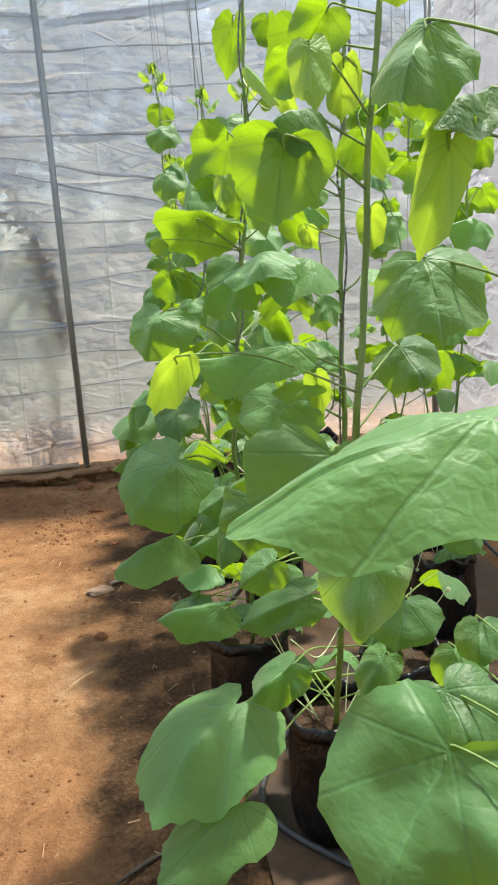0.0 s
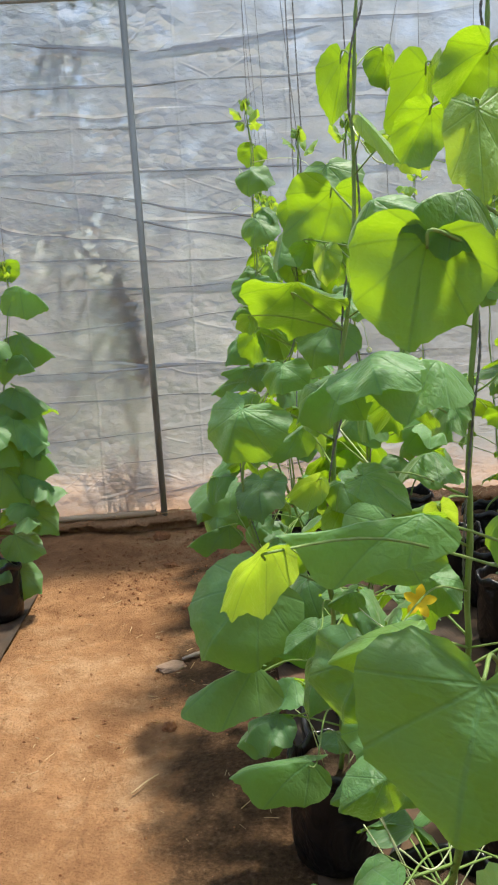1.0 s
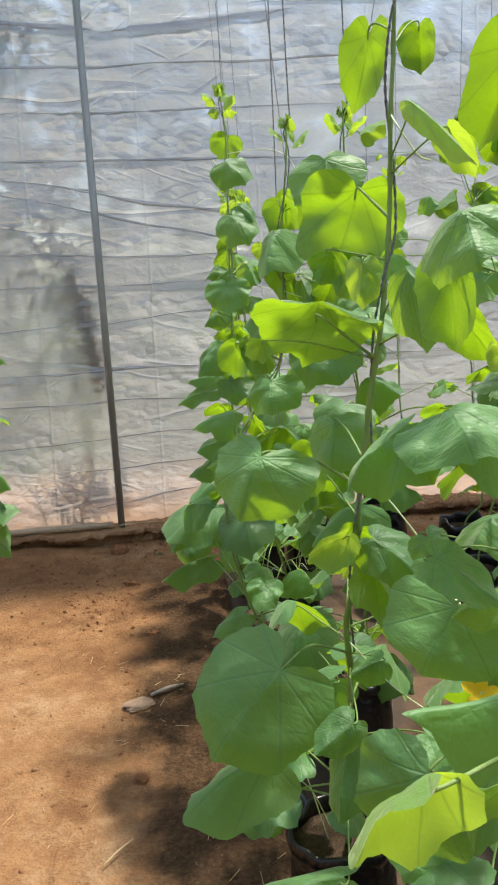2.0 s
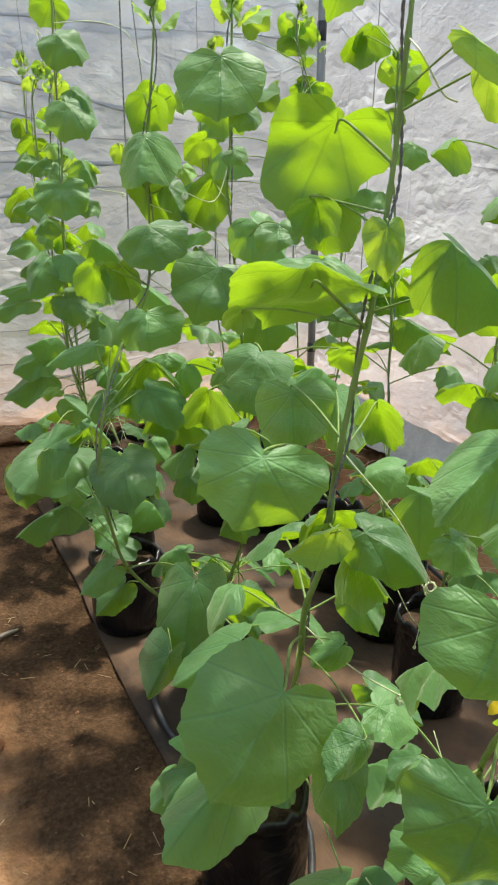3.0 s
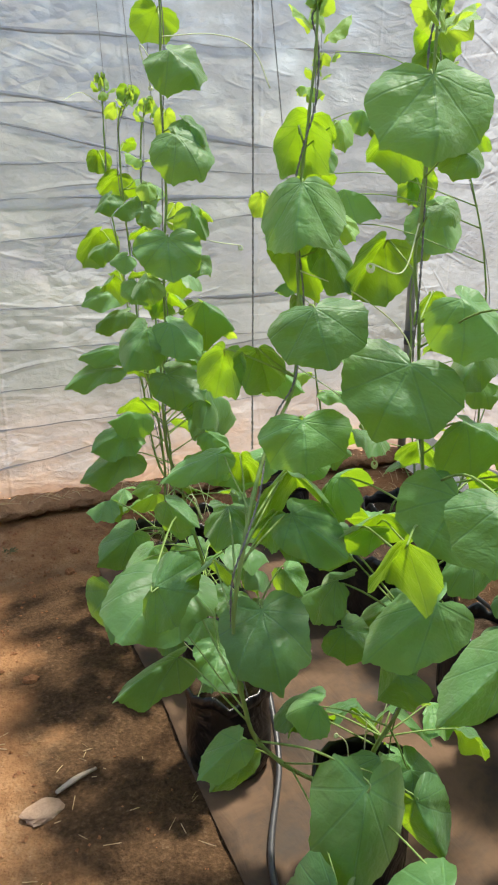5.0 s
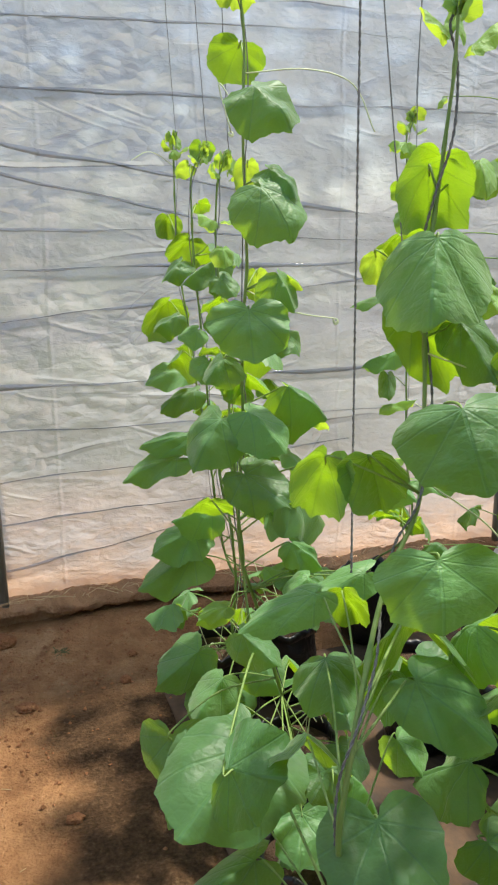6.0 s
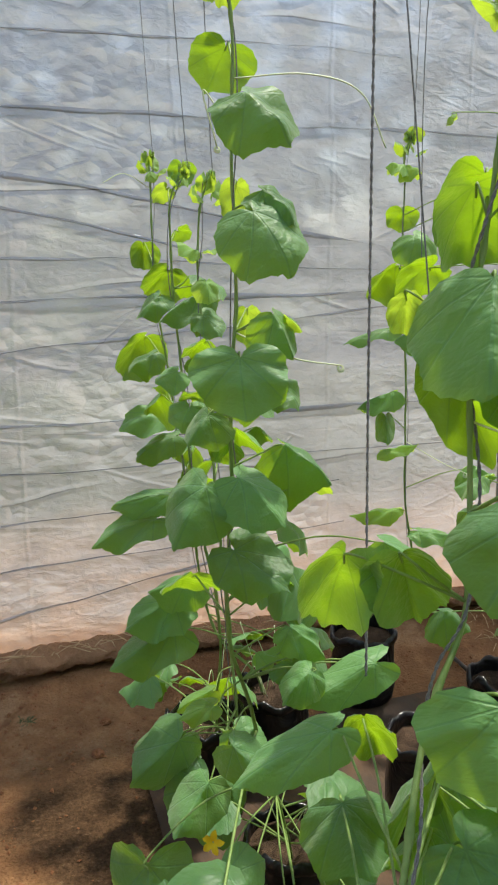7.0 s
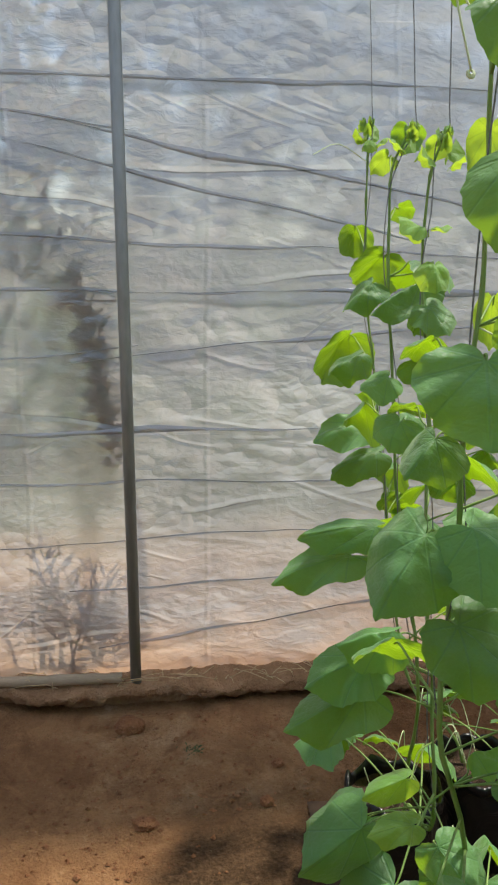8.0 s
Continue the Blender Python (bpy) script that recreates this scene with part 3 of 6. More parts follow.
def slack_skirt():
    """The foot of the side film, lying crumpled over the earth bank."""
    verts, faces = [], []
    n, m = 150, 9
    for i in range(n + 1):
        y = 1.9 + 2.45 * i / n
        wide = 0.13 + 0.07 * noise.noise((y * 1.9, 3.0, 1.0))
        for j in range(m + 1):
            t = j / m
            x = SIDE_X - 0.012 - wide * t
            z = 0.235 - 0.15 * t ** 0.8 + 0.022 * noise.noise((y * 5.0, t * 2.4, 2.0)) + 0.010 * noise.noise((y * 14.0, t * 6.0, 6.0))
            verts.append((x, y, max(z, 0.135 - 0.10 * t)))
    for i in range(n):
        for j in range(m):
            a = i * (m + 1) + j
            faces.append((a, a + 1, a + m + 2, a + m + 1))
    return tagged(mesh_object("film_skirt", verts, faces, FILM_SLACK), "crumpled whitish film lying over the side earth bank", "plastic film", kind="structure")


slack_skirt()


def ground_sheet(name, x0, x1, y0, y1, label, seed):
    xs, ys = np.arange(x0, x1 + 0.001, 0.04), np.arange(y0, y1 + 0.001, 0.04)
    verts, faces = [], []
    for y in ys:
        for x in xs:
            e = 0.012 * noise.noise((y * 3.0, seed, x0)) if x in (xs[0], xs[-1]) else 0.0
            z = 0.012 + 0.004 * noise.noise((x * 5, y * 4, seed)) + 0.003 * noise.noise((x * 14, y * 11, seed + 2))
            verts.append((x + e, y, max(0.007, z)))
    w = len(xs)
    for j in range(len(ys) - 1):
        for i in range(w - 1):
            faces.append((j * w + i, j * w + i + 1, (j + 1) * w + i + 1, (j + 1) * w + i))
    ob = mesh_object(name, verts, faces, SHEET)
    t = ob.modifiers.new("thickness", "SOLIDIFY")
    t.thickness = 0.004
    t.offset = -1
    return tagged(ob, label, "ground sheet", kind="structure")


ground_sheet("ground_sheet_row", -0.485, 0.70, -0.6, 3.93, "grey plastic ground sheet under the bags, smeared with mud", 2.0)
ground_sheet("ground_sheet_far", -2.3, -1.53, -0.6, 3.62, "grey plastic ground sheet beside the path, muddy", 5.0)


# ---------- outdoors, seen through the film ----------
def leafy_mass(name, spots, size, count, seed, material, label, category, kind="", blade=(0.05, 0.14), near=None, cling=None):
    """Many small two-sided blades gathered round some spots; with cling, pressed against the film at that foot."""
    rng = random.Random(seed)
    verts, faces = [], []
    for _ in range(count):
        c, r = rng.choice(spots)
        g = [max(-1.7, min(1.7, rng.gauss(0, 1))) * rng.uniform(0.85, 1.0) for _ in range(3)]
        p = Vector(c) + Vector((g[0] * r[0], g[1] * r[1], g[2] * r[2]))
        if p.z < 0.02 or near is not None and p.y < near:
            continue
        d = Vector((rng.uniform(-1, 1), rng.uniform(-1, 1), rng.uniform(-0.5, 1))).normalized()
        if cling is not None:
            p.y = END_Y + 0.018 + film_fold(cling.x + p.x, p.z, 1.0) + abs(g[1]) * r[1] - cling.y
            d = Vector((d.x - 0.4, abs(d.y) * 0.15, d.z)).normalized()
        s = d.orthogonal().normalized()
        s = (s + d.cross(s) * rng.uniform(-1, 1)).normalized()
        if cling is not None:
            s = Vector((-d.z, 0.2, d.x)).normalized()
        L, W = size * rng.uniform(0.6, 1.4) * blade[1] / 0.14, size * rng.uniform(0.6, 1.3) * blade[0] / 0.14
        b = len(verts)
        n = d.cross(s)
        verts += [p, p + d * L * 0.45 + s * W + n * W * 0.3, p + d * L, p + d * L * 0.45 - s * W + n * W * 0.3]
        faces += [(b, b + 1, b + 2), (b, b + 2, b + 3)]
    ob = mesh_object(name, verts, faces, material, smooth=False)
    return tagged(ob, label, category, kind=kind)


def shrub(at, height, label, seed):
    rng = random.Random(seed)
    root = empty("weed_shrub", at, label, "shrub")
    for k in range(6):
        a = rng.uniform(0, 6.28)
        lean = rng.uniform(0.1, 0.5)
        top = (math.cos(a) * lean * height, abs(math.sin(a)) * lean * height * 0.2, height * rng.uniform(0.55, 1.0))
        foot = rng.uniform(-0.09, 0.09)
        path = smooth_path([(foot, 0, 0), (foot + top[0] * 0.3, top[1] * 0.4, top[2] * 0.5), (foot + top[0], top[1], top[2])], 5)
        v, f = tube_data(path, [0.006 * (1 - 0.7 * i / len(path)) for i in range(len(path))], 5)
        mesh_object("twig", v, f, BARK, root)
        verts, faces = [], []
        for p in path[3:]:
            for _ in range(2):
                d = Vector((rng.uniform(-1, 1), rng.uniform(-0.1, 0.5), rng.uniform(0.0, 1.4))).normalized()
                s = d.orthogonal().normalized() * 0.008
                q = p + Vector((rng.uniform(-0.02, 0.02), rng.uniform(0.0, 0.03), rng.uniform(-0.02, 0.02)))
                b = len(verts)
                verts += [q, q + d * 0.035 + s, q + d * 0.08, q + d * 0.035 - s]
                faces += [(b, b + 1, b + 2), (b, b + 2, b + 3)]
        mesh_object("needle_spray", verts, faces, WEED_DRY, root, False)
    return root


shrub((-1.15, 4.565, 0.10), 0.46, "dark needle-leaved weed against the outside of the film", 3)
shrub((-1.32, 4.57, 0.10), 0.36, "low brown weed against the outside of the film", 8)
shrub((-1.05, 4.57, 0.09), 0.24, "small dark weed behind the post", 12)


def outdoor_tree(at, trunk, crown, pressed, label, seed, count=900):
    """A leaning tree; pressed lists the sprays that lie against the film."""
    root = empty("tree", at, label, "tree")
    foot = Vector(at)
    bent = [(x, max(y, END_Y + 0.024 + film_fold(foot.x + x, z, 1.0) - foot.y), z) for x, y, z in trunk]
    path = smooth_path(bent, 6)
    v, f = tube_data(path, [0.024 * (1 - 0.6 * i / len(path)) for i in range(len(path))], 9)
    mesh_object("trunk", v, f, BARK, root)
    for c, r in crown:
        mid = path[int(len(path) * 0.8)]
        limb = smooth_path([mid, (mid + Vector(c)) / 2 + Vector((0, 0, 0.15)), c], 5)
        v, f = tube_data(limb, [0.014 * (1 - 0.7 * i / len(limb)) for i in range(len(limb))], 6)
        mesh_object("limb", v, f, BARK, root)
    for k, (spots, many) in enumerate(((crown, count), (pressed, 330))):
        ob = leafy_mass("crown" if k == 0 else "leaf_spray", spots, 0.10 if k == 0 else 0.058, many, seed + k, FOLIAGE, "", "", "stuff" if k else "", cling=foot if k else None)
        ob.parent = root


outdoor_tree((-1.0, 4.56, 0.0), [(0.02, 0.42, 0), (0.02, 0.30, 0.4), (0.0, 0.05, 0.78), (-0.035, 0, 1.05), (-0.08, 0, 1.25), (-0.14, 0, 1.42), (-0.22, 0.14, 1.62), (-0.40, 0.45, 2.0), (-0.5, 0.8, 2.4)],
             [((-0.9, 1.1, 1.95), (0.40, 0.3, 0.22)), ((-0.45, 1.0, 2.5), (0.35, 0.25, 0.3)), ((-1.2, 1.2, 1.6), (0.35, 0.3, 0.30)), ((0.1, 1.2, 2.75), (0.40, 0.25, 0.22)), ((0.8, 1.5, 2.9), (0.45, 0.25, 0.25))],
             [((-0.028, 0, 0.98), (0.008, 0.006, 0.08)), ((-0.055, 0, 1.14), (0.012, 0.008, 0.07)), ((-0.08, 0, 1.27), (0.022, 0.008, 0.06)), ((-0.10, 0, 1.37), (0.034, 0.01, 0.05)), ((-0.17, 0, 1.54), (0.07, 0.04, 0.06)),
              ((-0.28, 0, 1.72), (0.14, 0.08, 0.08)), ((-0.30, 0, 2.62), (0.09, 0.02, 0.07))],
             "leaning tree with small leaves close outside the film", 21, 1500)
hedge = [((-12 + i * 0.55, 8.6 + 0.4 * math.sin(i * 2.1), 0.62 + 0.2 * math.sin(i * 1.7)), (0.6, 0.4, 0.36)) for i in range(19)]
leafy_mass("hedge", hedge, 0.09, 17000, 31, FOLIAGE, "grey-green hedge line beyond the bare earth outside", "hedge", "stuff")
# tall row added to cut low sky light and dull the film's top
tall = [((-24 + i * 1.6, 17 + 1.6 * math.sin(i * 1.9), 3.4 + 1.0 * math.sin(i * 2.6)), (1.3, 0.9, 2.3 + 0.5 * math.sin(i * 4.1))) for i in range(28)]
leafy_mass("tall_trees", tall, 0.34, 26000, 33, FOLIAGE, "dull green row of tall trees added behind the house to block low sky", "trees", "stuff")
far = [((-60 + i * 7.0, 55 + 6 * math.sin(i * 1.3), 1.0 + 0.4 * math.sin(i * 2.2)), (3.6, 2.0, 0.8)) for i in range(18)]
leafy_mass("far_trees", far, 0.7, 14000, 32, FOLIAGE, "hazy line of trees in the distance", "woods", "stuff")


# ---------- cucumber plants ----------
LINES = {}
RNG = random.Random(11)


def vine(points, label, thick=0.0043):
    """A plant: an empty at its foot with a stem along the points, foot first."""
    root = empty("cucumber_plant", (points[0][0], points[0][1], points[0][2]), label, "cucumber plant", "cucumber plants")
    path = smooth_path(points, 8)
    n = len(path)
    wob = [p + Vector((0.006 * noise.noise((p.z * 9, p.x * 7, 1)), 0.006 * noise.noise((p.z * 9, p.y * 7, 5)), 0)) for p in path]
    radii = []
    for i, p in enumerate(wob):
        s = i / (n - 1)
        knot = 0.0014 * max(0.0, math.cos(p.z * 2 * math.pi / 0.085)) ** 6
        radii.append(thick * (1 - 0.55 * s) + knot)
    v, f = tube_data(wob, radii, 9)
    mesh_object("stem", shifted(v, points[0]), f, STEM, root)
    LINES[root.name] = wob
    return root


def half_outline(t):
    """Half of a leaf's rim, from its tip (t = 0) to its notch (t = 1): five shallow lobes."""
    knots = ((0.0, 1.02), (0.11, 0.92), (0.28, 0.82), (0.455, 0.70), (0.50, 0.54), (0.54, 0.37), (0.585, 0.15), (0.53, -0.06), (0.38, -0.21), (0.19, -0.23), (0.06, -0.13), (0.012, -0.02))
    s = t * (len(knots) - 1)
    i = min(int(s), len(knots) - 2)
    a = s - i
    a = a * a * (3 - 2 * a) * 0.2 + a * 0.8
    return (knots[i][0] * (1 - a) + knots[i + 1][0] * a, knots[i][1] * (1 - a) + knots[i + 1][1] * a)


RIM, RINGS = 26, 7
RIM_POINTS = [half_outline(i / RIM) for i in range(RIM + 1)]
RIM_POINTS = RIM_POINTS + [(-x, y) for x, y in RIM_POINTS[-1:0:-1]]


def blade(L, W, rng, calm=1.0):
    """A leaf blade in its own frame: stalk end at the origin, tip along +y, face along +z."""
    side_drop, tip_drop, bulge = rng.uniform(0.15, 0.80), rng.uniform(-0.12, 0.20), rng.uniform(0.05, 0.22)
    pleat, folds = rng.uniform(0.04, 0.14), rng.choice((2.4, 3.0, 3.6, 4.3))
    twist = rng.uniform(-0.35, 0.35)
    wave, turn, fold = rng.uniform(0.01, 0.055), rng.uniform(0, 9), rng.uniform(-1.05, -0.35) if rng.random() < 0.5 else rng.uniform(-0.30, 0.15)
    lift, lip = rng.uniform(-0.05, 0.16), rng.uniform(-0.15, 0.9)
    skew = rng.uniform(-0.10, 0.10)
    seed = rng.uniform(0, 90)
    side_drop, pleat, twist, fold, lip = (v * calm for v in (side_drop, pleat, twist, fold, lip))
    m = len(RIM_POINTS)
    cx, cy = 0.0, 0.30
    uv = [(cx, cy)]
    for r in range(1, RINGS + 1):
        s = (r / RINGS) ** 0.85
        for k, (x, y) in enumerate(RIM_POINTS):
            tooth = (0.011 * (1 if k % 2 else -1) + 0.018 * noise.noise((k * 0.9, seed, 2))) if r == RINGS else 0.0
            q = 1 + tooth + 0.12 * noise.noise((k * 0.16, seed, 0)) + 0.025 * noise.noise((k * 0.55, seed, 4))
            uv.append((cx + (x - cx) * s * q, cy + (y - cy) * s * q))
    verts = []
    for x, y in uv:
        ang = math.atan2(abs(x), y)
        rad = math.hypot(x, y)
        between = math.sin(ang * 4.7) ** 2
        z = -side_drop * (abs(x) / 0.5) ** 1.8 * 0.55 - tip_drop * max(0.0, y - 0.15) ** 1.7 - 0.10 * max(0.0, -y) * 2
        z += fold * abs(x) * 0.8 + bulge * max(0.0, (y + 0.25) * (1.05 - y)) * 1.7
        z += twist * x * max(0.0, y) + 0.5 * fold * max(0.0, abs(x) - 0.3) * (1 if x > 0 else -1)
        z += pleat * math.cos(ang * folds * 2) * rad ** 1.2 + lift * max(0.0, rad - 0.62) * math.sin(ang * 2.3 + turn * 2)
        z += wave * rad * math.sin(ang * 7 + turn + (1.7 if x > 0 else 0)) + 0.022 * between * rad
        z += 0.020 * noise.noise((x * 7, y * 7, seed)) + 0.13 * noise.noise((x * 2.2, y * 2.2, seed + 7)) - lip * max(0.0, rad - 0.5) ** 2
        verts.append(((x + skew * y * y) * W / 1.06, y * L, z * min(L, W) * 1.1))
    faces = [(0, 1 + k, 1 + (k + 1) % m) for k in range(m)]
    for r in range(RINGS - 1):
        a, b = 1 + r * m, 1 + (r + 1) * m
        for k in range(m):
            j = (k + 1) % m
            faces.append((a + k, b + k, b + j, a + j))
    faces = [tuple(reversed(q)) for q in faces]
    return verts, faces, uv


def leaf(plant, ax, ay, az, tx, ty, tz, width, roll):
    """One leaf: its upper rim, the way to its tip, its width and its roll about that way."""
    way = Vector((tx, ty, tz))
    span = way.length
    at = Vector((ax, ay, az)) + way * 0.17
    y = way.normalized()
    up = Vector((0, 0, 1))
    z = up - y * up.dot(y)
    if z.length < 0.05:
        z = Vector((0, 1, 0)) - y * y.y
    z.normalize()
    z = Matrix.Rotation(radians(roll), 3, y) @ z
    x = y.cross(z)
    m = Matrix((x, y, z)).transposed()
    v, f, uv = blade(span * 0.86, width * 1.02, RNG, 1.0 if width < 0.10 else 0.80 if width < 0.15 else 0.58)
    ob = mesh_object("leaf", [m @ Vector(q) for q in v], f, LEAF_YOUNG if width < 0.052 else LEAF, plant, uvs=uv)
    ob.location = at - plant.location
    # the stalk: from a node lower on the stem out to the blade
    line = LINES[plant.name]
    away = min((Vector((p.x - at.x, p.y - at.y)).length for p in line))
    goal = max(line[0].z + RNG.uniform(0.03, 0.24), at.z - 0.26 * away - 0.25 * width)
    node = min(line, key=lambda p: abs(p.z - goal))
    a = node - at
    mid = a * 0.42 + Vector((0, 0, 0.10 * a.length)) - z * 0.012
    path = smooth_path([a, mid, -z * 0.006 - y * 0.01, y * span * 0.06 - z * 0.002], 5)
    r = 0.0010 + 0.0066 * min(width, 0.16)
    v, f = tube_data(path, [r * (1.25 - 0.5 * i / len(path)) for i in range(len(path))], 6)
    mesh_object("petiole", v, f, STEM, ob)
    return ob


def growing_tip(plant, size=0.05):
    """Crowded young leaves and curls at the head of a stem."""
    top = LINES[plant.name][-1]
    verts, faces, uvs = [], [], []
    for k in range(6):
        a = k * 2.4 + RNG.uniform(-0.5, 0.5)
        lean = (0.15, 0.3, 0.6, 0.9, 1.3, 1.6)[k]
        d = Vector((math.cos(a) * lean, math.sin(a) * lean, 1.0)).normalized()
        s = size * (0.45, 0.55, 0.6, 0.85, 1.0, 0.9)[k] * RNG.uniform(0.8, 1.15)
        x = d.cross(Vector((-math.cos(a), -math.sin(a), lean)).normalized()).normalized()
        v, f, uv = blade(s, s * RNG.uniform(0.6, 0.95), RNG)
        b = len(verts)
        m = Matrix((x, d, x.cross(d))).transposed()
        o = Vector((math.cos(a), math.sin(a), 0)) * 0.004 * k + Vector((0, 0, -0.010 * k))
        verts += [m @ Vector(q) + o for q in v]
        faces += [tuple(i + b for i in q) for q in f]
        uvs += uv
    for k in range(4):
        a = k * 2.4 + RNG.uniform(-0.4, 0.4)
        lean = RNG.uniform(0.1, 0.9)
        d = Vector((math.cos(a) * lean, math.sin(a) * lean, 1.0)).normalized()
        s = size * RNG.uniform(0.35, 0.6)
        x = d.cross(Vector((-math.cos(a), -math.sin(a), lean)).normalized()).normalized()
        v, f, uv = blade(s, s * RNG.uniform(0.35, 0.7), RNG)
        b = len(verts)
        m = Matrix((x, d, x.cross(d))).transposed()
        verts += [m @ Vector(q) + Vector((math.cos(a) * 0.004, math.sin(a) * 0.004, -RNG.uniform(0.0, 0.016))) for q in v]
        faces += [tuple(i + b for i in q) for q in f]
        uvs += uv
    ob = mesh_object("growing_tip", verts, faces, LEAF_YOUNG, plant, uvs=uvs)
    ob.location = top - plant.location


def tendril(plant, pts, curl=0.0, grip=True):
    """A pale thread from the stem along points, with a coil at its end."""
    if grip:
        node = min(LINES[plant.name], key=lambda q: abs(q.z - pts[0][2]))
        pts = [Vector(q) + node - Vector(pts[0]) for q in pts]
    path = smooth_path(pts, 8)
    if curl:
        e, n = path[-1], 26
        for i in range(n):
            a = i * 0.7
            path.append(e + Vector((math.sin(a) * curl, 0.3 * math.cos(a) * curl, (math.cos(a) - 1) * curl)) * (1 - i / n * 0.5))
    v, f = tube_data(path, [0.0013] * len(path), 5)
    ob = mesh_object("tendril", shifted(v, path[0]), f, TENDRIL, plant)
    ob.location = path[0] - plant.location


def blossom(plant, at, size, facing):
    """A yellow star flower with five petals on a short stalk."""
    d = Vector(facing).normalized()
    x = d.orthogonal().normalized()
    y = d.cross(x)
    verts, faces = [], []
    for k in range(5):
        a = 2 * math.pi * k / 5
        r = x * math.cos(a) + y * math.sin(a)
        s = d.cross(r)
        b = len(verts)
        for t, w, h in ((0.06, 0.10, 0.0), (0.35, 0.26, 0.14), (0.65, 0.28, 0.20), (0.88, 0.15, 0.14), (1.0, 0.02, 0.08)):
            verts += [r * t * size - s * w * size + d * (h + 0.05) * size, r * t * size + d * h * size, r * t * size + s * w * size + d * (h + 0.05) * size]
        for i in range(4):
            for j in range(2):
                q = b + i * 3 + j
                faces.append((q, q + 1, q + 4, q + 3))
    ob = mesh_object("flower", verts, faces, PETAL, plant)
    ob.location = Vector(at) - plant.location
    v, f = tube_data(smooth_path([(0, 0, 0), -d * size * 0.8, -d * size * 1.5 + Vector((0, 0, -size))], 4), [size * 0.14] * 9, 6)
    mesh_object("flower_stalk", v, f, TENDRIL, ob)


p0 = vine([(-0.040, 0.280, 0.250), (-0.060, 0.290, 0.310), (-0.150, 0.300, 0.800), (-0.200, 0.280, 1.200), (-0.220, 0.270, 1.550)],
          "cucumber plant with very large broad leaves beside the path")
leaf(p0, -0.420, 0.030, 1.160, -0.194, -0.008, -0.056, 0.106, -26)
leaf(p0, -0.455, 0.300, 0.995, -0.023, -0.022, -0.101, 0.088, -29)
leaf(p0, -0.358, 0.350, 1.467, -0.049, -0.028, -0.075, 0.091, -33)
leaf(p0, -0.298, 0.340, 1.403, -0.079, -0.026, -0.040, 0.068, -25)
leaf(p0, -0.346, 0.330, 1.372, -0.022, 0.038, -0.126, 0.046, 51)
leaf(p0, -0.351, 0.420, 1.257, 0.005, -0.054, -0.091, 0.113, 22)
leaf(p0, -0.271, 0.500, 0.644, -0.171, -0.059, -0.193, 0.270, -39)
leaf(p0, -0.271, 0.620, 0.650, 0.037, -0.108, -0.105, 0.132, 29)
leaf(p0, -0.166, 0.700, 0.694, -0.018, -0.040, -0.063, 0.073, -1)
leaf(p0, -0.193, 0.750, 0.631, 0.003, -0.058, -0.075, 0.085, 20)
leaf(p0, -0.337, 0.500, 1.559, 0.007, 0.019, -0.042, 0.046, 1)
p5 = vine([(-0.300, 1.150, 0.250), (-0.326, 0.980, 0.487), (-0.351, 0.800, 0.754), (-0.358, 0.660, 1.042), (-0.348, 0.650, 1.215), (-0.338, 0.640, 1.351), (-0.326, 0.630, 1.484), (-0.321, 0.620, 1.587), (-0.317, 0.620, 1.683)],
          "tall leafy cucumber plant tied to a hanging string", 0.0064)
leaf(p5, -0.453, 0.570, 1.406, -0.020, 0.039, -0.104, 0.109, 37)
leaf(p5, -0.411, 0.600, 1.430, -0.067, -0.019, -0.028, 0.074, -34)
leaf(p5, -0.441, 0.500, 1.486, -0.001, -0.014, -0.078, 0.044, 8)
leaf(p5, -0.368, 0.620, 1.495, 0.002, 0.034, -0.071, 0.041, 11)
leaf(p5, -0.368, 0.660, 1.564, -0.038, 0.037, -0.055, 0.068, 52)
leaf(p5, -0.326, 0.700, 1.422, 0.009, 0.037, -0.054, 0.063, 3)
leaf(p5, -0.276, 0.740, 1.125, 0.027, -0.050, -0.067, 0.092, 39)
leaf(p5, -0.303, 0.750, 1.323, 0.010, 0.028, -0.063, 0.039, -3)
leaf(p5, -0.423, 0.530, 1.042, -0.054, -0.038, -0.139, 0.192, -37)
leaf(p5, -0.435, 0.600, 1.146, -0.156, 0.002, -0.013, 0.055, -17)
leaf(p5, -0.601, 0.500, 1.165, -0.040, 0.044, -0.071, 0.044, 38)
leaf(p5, -0.508, 0.860, 0.533, -0.203, -0.165, -0.088, 0.190, -17)
leaf(p5, -0.533, 0.760, 0.403, -0.162, -0.090, -0.050, 0.130, -20)
leaf(p5, -0.253, 0.790, 0.706, -0.026, -0.047, -0.076, 0.113, -9)
leaf(p5, -0.436, 0.800, 0.611, -0.087, -0.025, -0.048, 0.076, -43)
leaf(p5, -0.282, 0.800, 0.604, -0.060, -0.031, -0.057, 0.064, -33)
leaf(p5, -0.473, 0.700, 0.827, -0.064, -0.005, -0.032, 0.059, -56)
leaf(p5, -0.409, 0.800, 0.944, -0.117, 0.007, -0.033, 0.049, -53)
leaf(p5, -0.399, 0.750, 1.532, -0.028, 0.035, -0.056, 0.053, 47)
leaf(p5, -0.223, 0.720, 1.479, 0.000, 0.025, -0.050, 0.060, 19)
leaf(p5, -0.173, 0.850, 1.093, 0.011, 0.031, -0.070, 0.055, 2)
